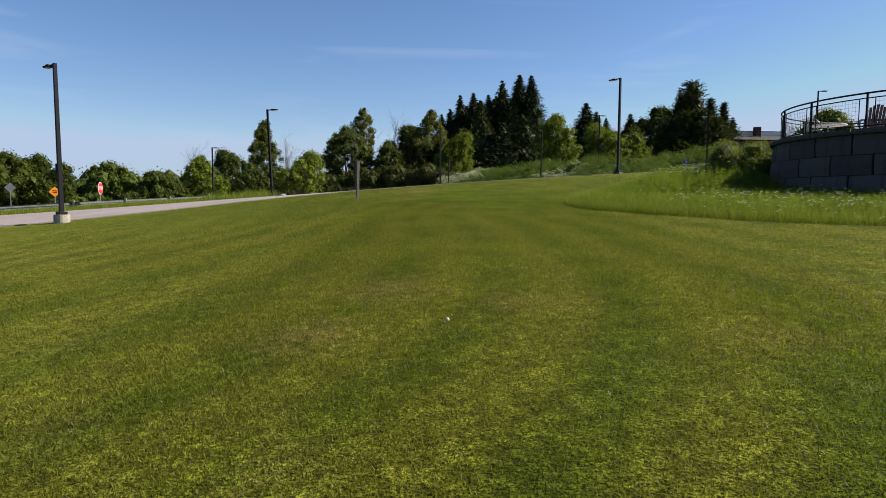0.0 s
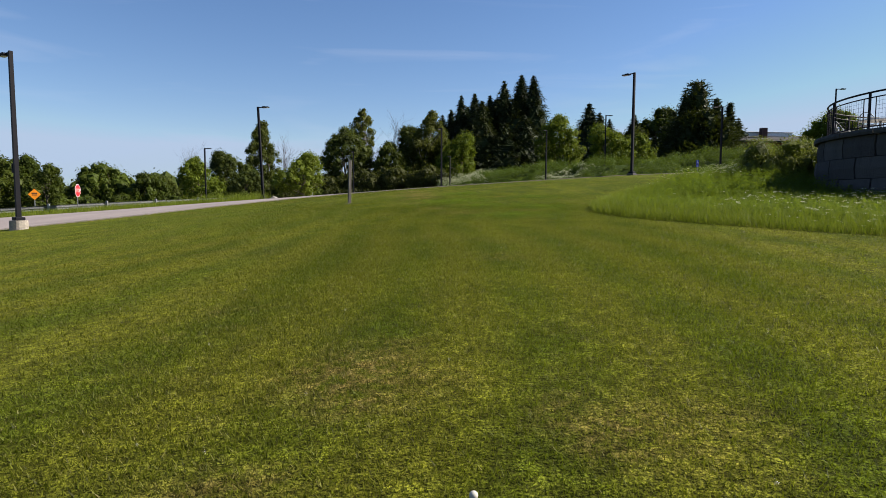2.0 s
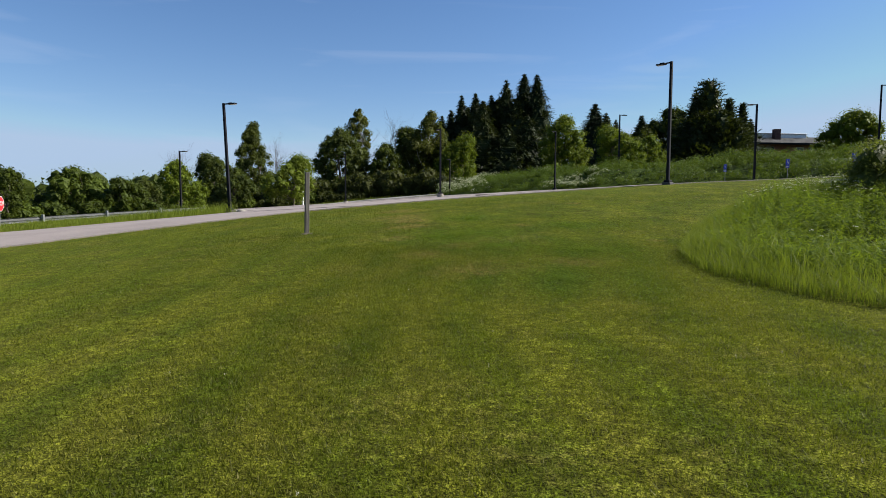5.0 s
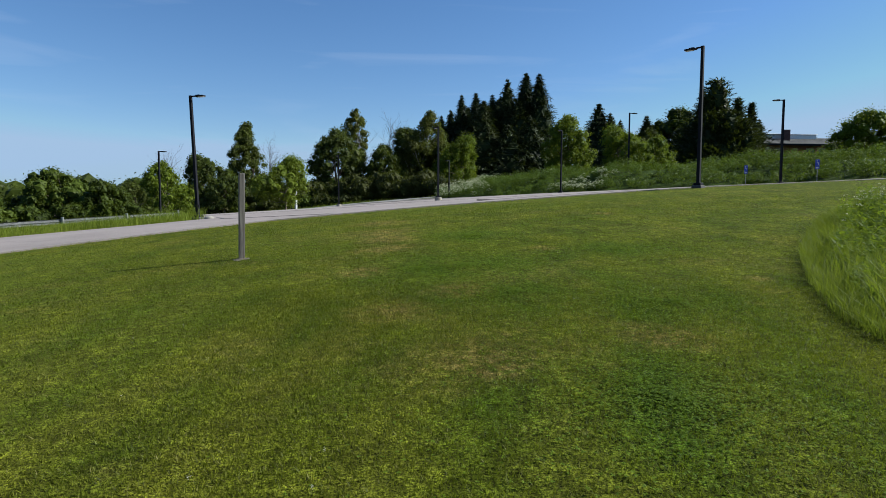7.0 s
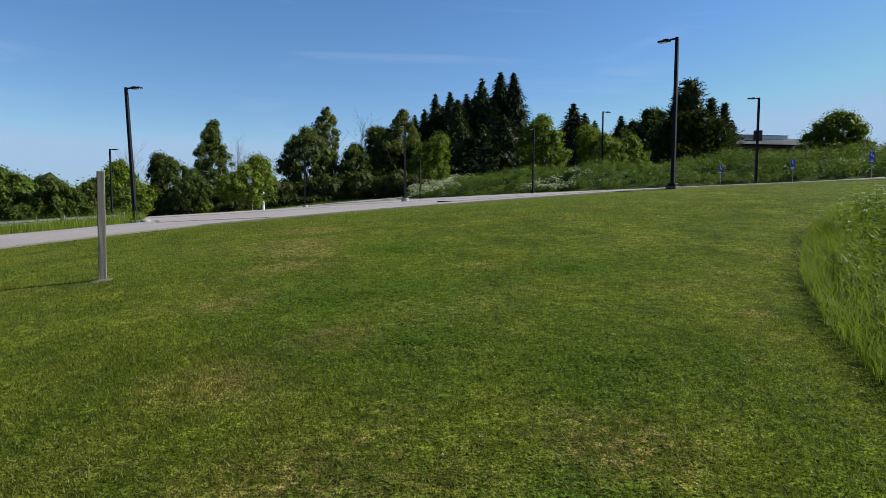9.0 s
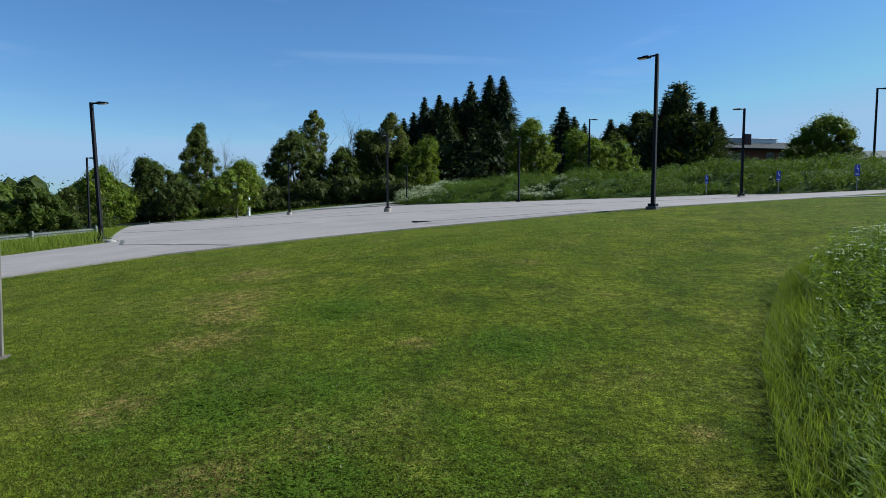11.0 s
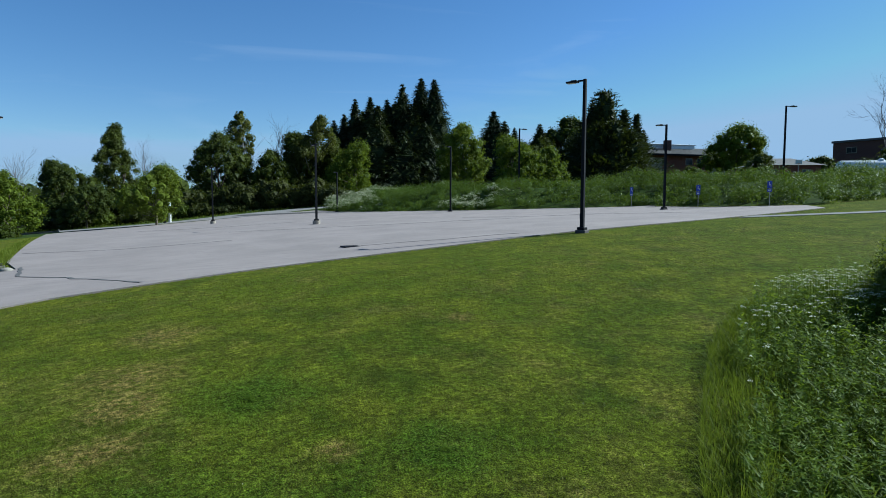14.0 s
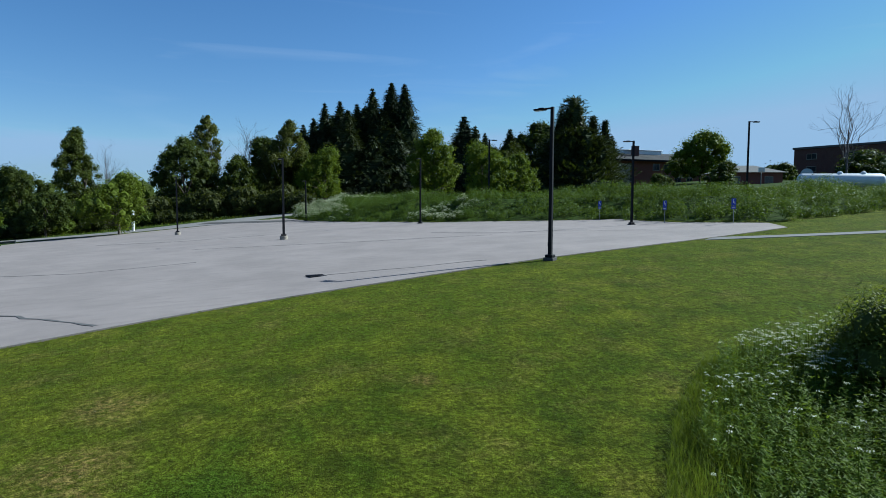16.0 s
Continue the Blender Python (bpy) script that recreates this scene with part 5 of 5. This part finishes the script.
def lawn_ball(x, y):
    ob = thing("ball", "small dirty white ball lying in the grass", "ball", pose(x, y, ground(x, y) + 0.03))
    bm = bmesh.new()
    bmesh.ops.create_icosphere(bm, subdivisions=3, radius=0.016)
    for v in bm.verts:
        v.co *= 1 - 0.02 * abs(noise.noise(v.co * 160))
    part("shell", bm, M_CLOVER, ob)


lawn_ball(-0.56, 2.85)


def boulder(x, y, r, seed):
    bm = bmesh.new()
    bmesh.ops.create_icosphere(bm, subdivisions=3, radius=r)
    for v in bm.verts:
        v.co *= 1 + 0.28 * noise.noise(v.co * 2.2 + Vector((seed, 0, 0)))
        v.co.z *= 0.6
    ob = part("boulder", bm, M_STONE)
    ob.matrix_world = pose(x, y, ground(x, y) + r * 0.2)
    tagged(ob, "pale rounded boulder at the corner of the driveway", "boulder")


boulder(-13.3, 41.3, 0.24, 1)


# ---- cracks in the asphalt ----
def crack(points, width, seed, label):
    rng = np.random.default_rng(seed)
    path = []
    for a, b in zip(points, points[1:]):
        n = max(2, int(math.dist(a, b) / 0.6))
        path += [np.array(a) + (np.array(b) - np.array(a)) * i / n + rng.normal(size=2) * 0.05 for i in range(n)]
    path = np.array(path)
    d = np.gradient(path, axis=0)
    d /= np.linalg.norm(d, axis=1)[:, None]
    w = width * rng.uniform(0.4, 1.2, len(path))[:, None] / 2
    side = np.stack([-d[:, 1], d[:, 0]], -1) * w
    l, r = path - side, path + side
    z = height(path[:, 0], path[:, 1]) + 0.053
    v = np.concatenate([np.c_[l, z], np.c_[r, z], np.c_[l, z - 0.02], np.c_[r, z - 0.02]])
    n = len(path)
    i = np.arange(n - 1)
    f = np.concatenate([np.stack([i, i + 1, n + i + 1, n + i], -1), np.stack([i, 2 * n + i, 2 * n + i + 1, i + 1], -1),
                        np.stack([n + i, n + i + 1, 3 * n + i + 1, 3 * n + i], -1)])
    tagged(cloud("crack", v, f, M_CRACK), label, "crack", kind="structure")


crack([(-13.4, 42.4), (-11.5, 38.6), (-8.6, 36.6), (-6.2, 34.4), (-5.2, 33.9)], 0.16, 1, "dark sealed crack across the mouth of the driveway")
crack([(-17.5, 50.5), (-12, 49), (-6, 50.5)], 0.08, 2, "thin dark crack in the parking lot")
crack([(-9, 60), (2, 57), (12, 56)], 0.07, 3, "thin dark crack in the parking lot")
crack([(-20, 74), (-12, 71), (-5, 72)], 0.10, 4, "thin dark crack in the parking lot")
crack([(8, 62), (12, 58), (17, 57), (21, 52)], 0.07, 5, "thin dark crack in the parking lot")
# Thin dark line from the grate towards the lamp.
crack([(0.5, 40.6), (4, 40.7), (8, 41.3)], 0.07, 6, "thin dark line running from the slatted grate")


# ---- the dark grate in the car park ----
def slatted_grate(x, y):
    ob = thing("slatted_grate", "dark slatted grate set in the asphalt", "drain grate", pose(x, y, ground(x, y) + 0.052, 0, 0, 23))
    for s in (-1, 1):
        part("frame", box(bmesh.new(), (0.70, 0.05, 0.05), (0, s * 0.275, 0), 0.004), M_STEEL, ob)
        part("frame", box(bmesh.new(), (0.05, 0.50, 0.05), (s * 0.325, 0, 0), 0.004), M_STEEL, ob)
    for i in range(7):
        part("slat", box(bmesh.new(), (0.035, 0.50, 0.03), ((i - 3) * 0.085, 0, 0.004), 0.003), M_STEEL, ob)
    part("pit", box(bmesh.new(), (0.60, 0.50, 0.02), (0, 0, -0.015)), M_BLACK, ob, "dark plate under the slats")


slatted_grate(0.14, 40.55)
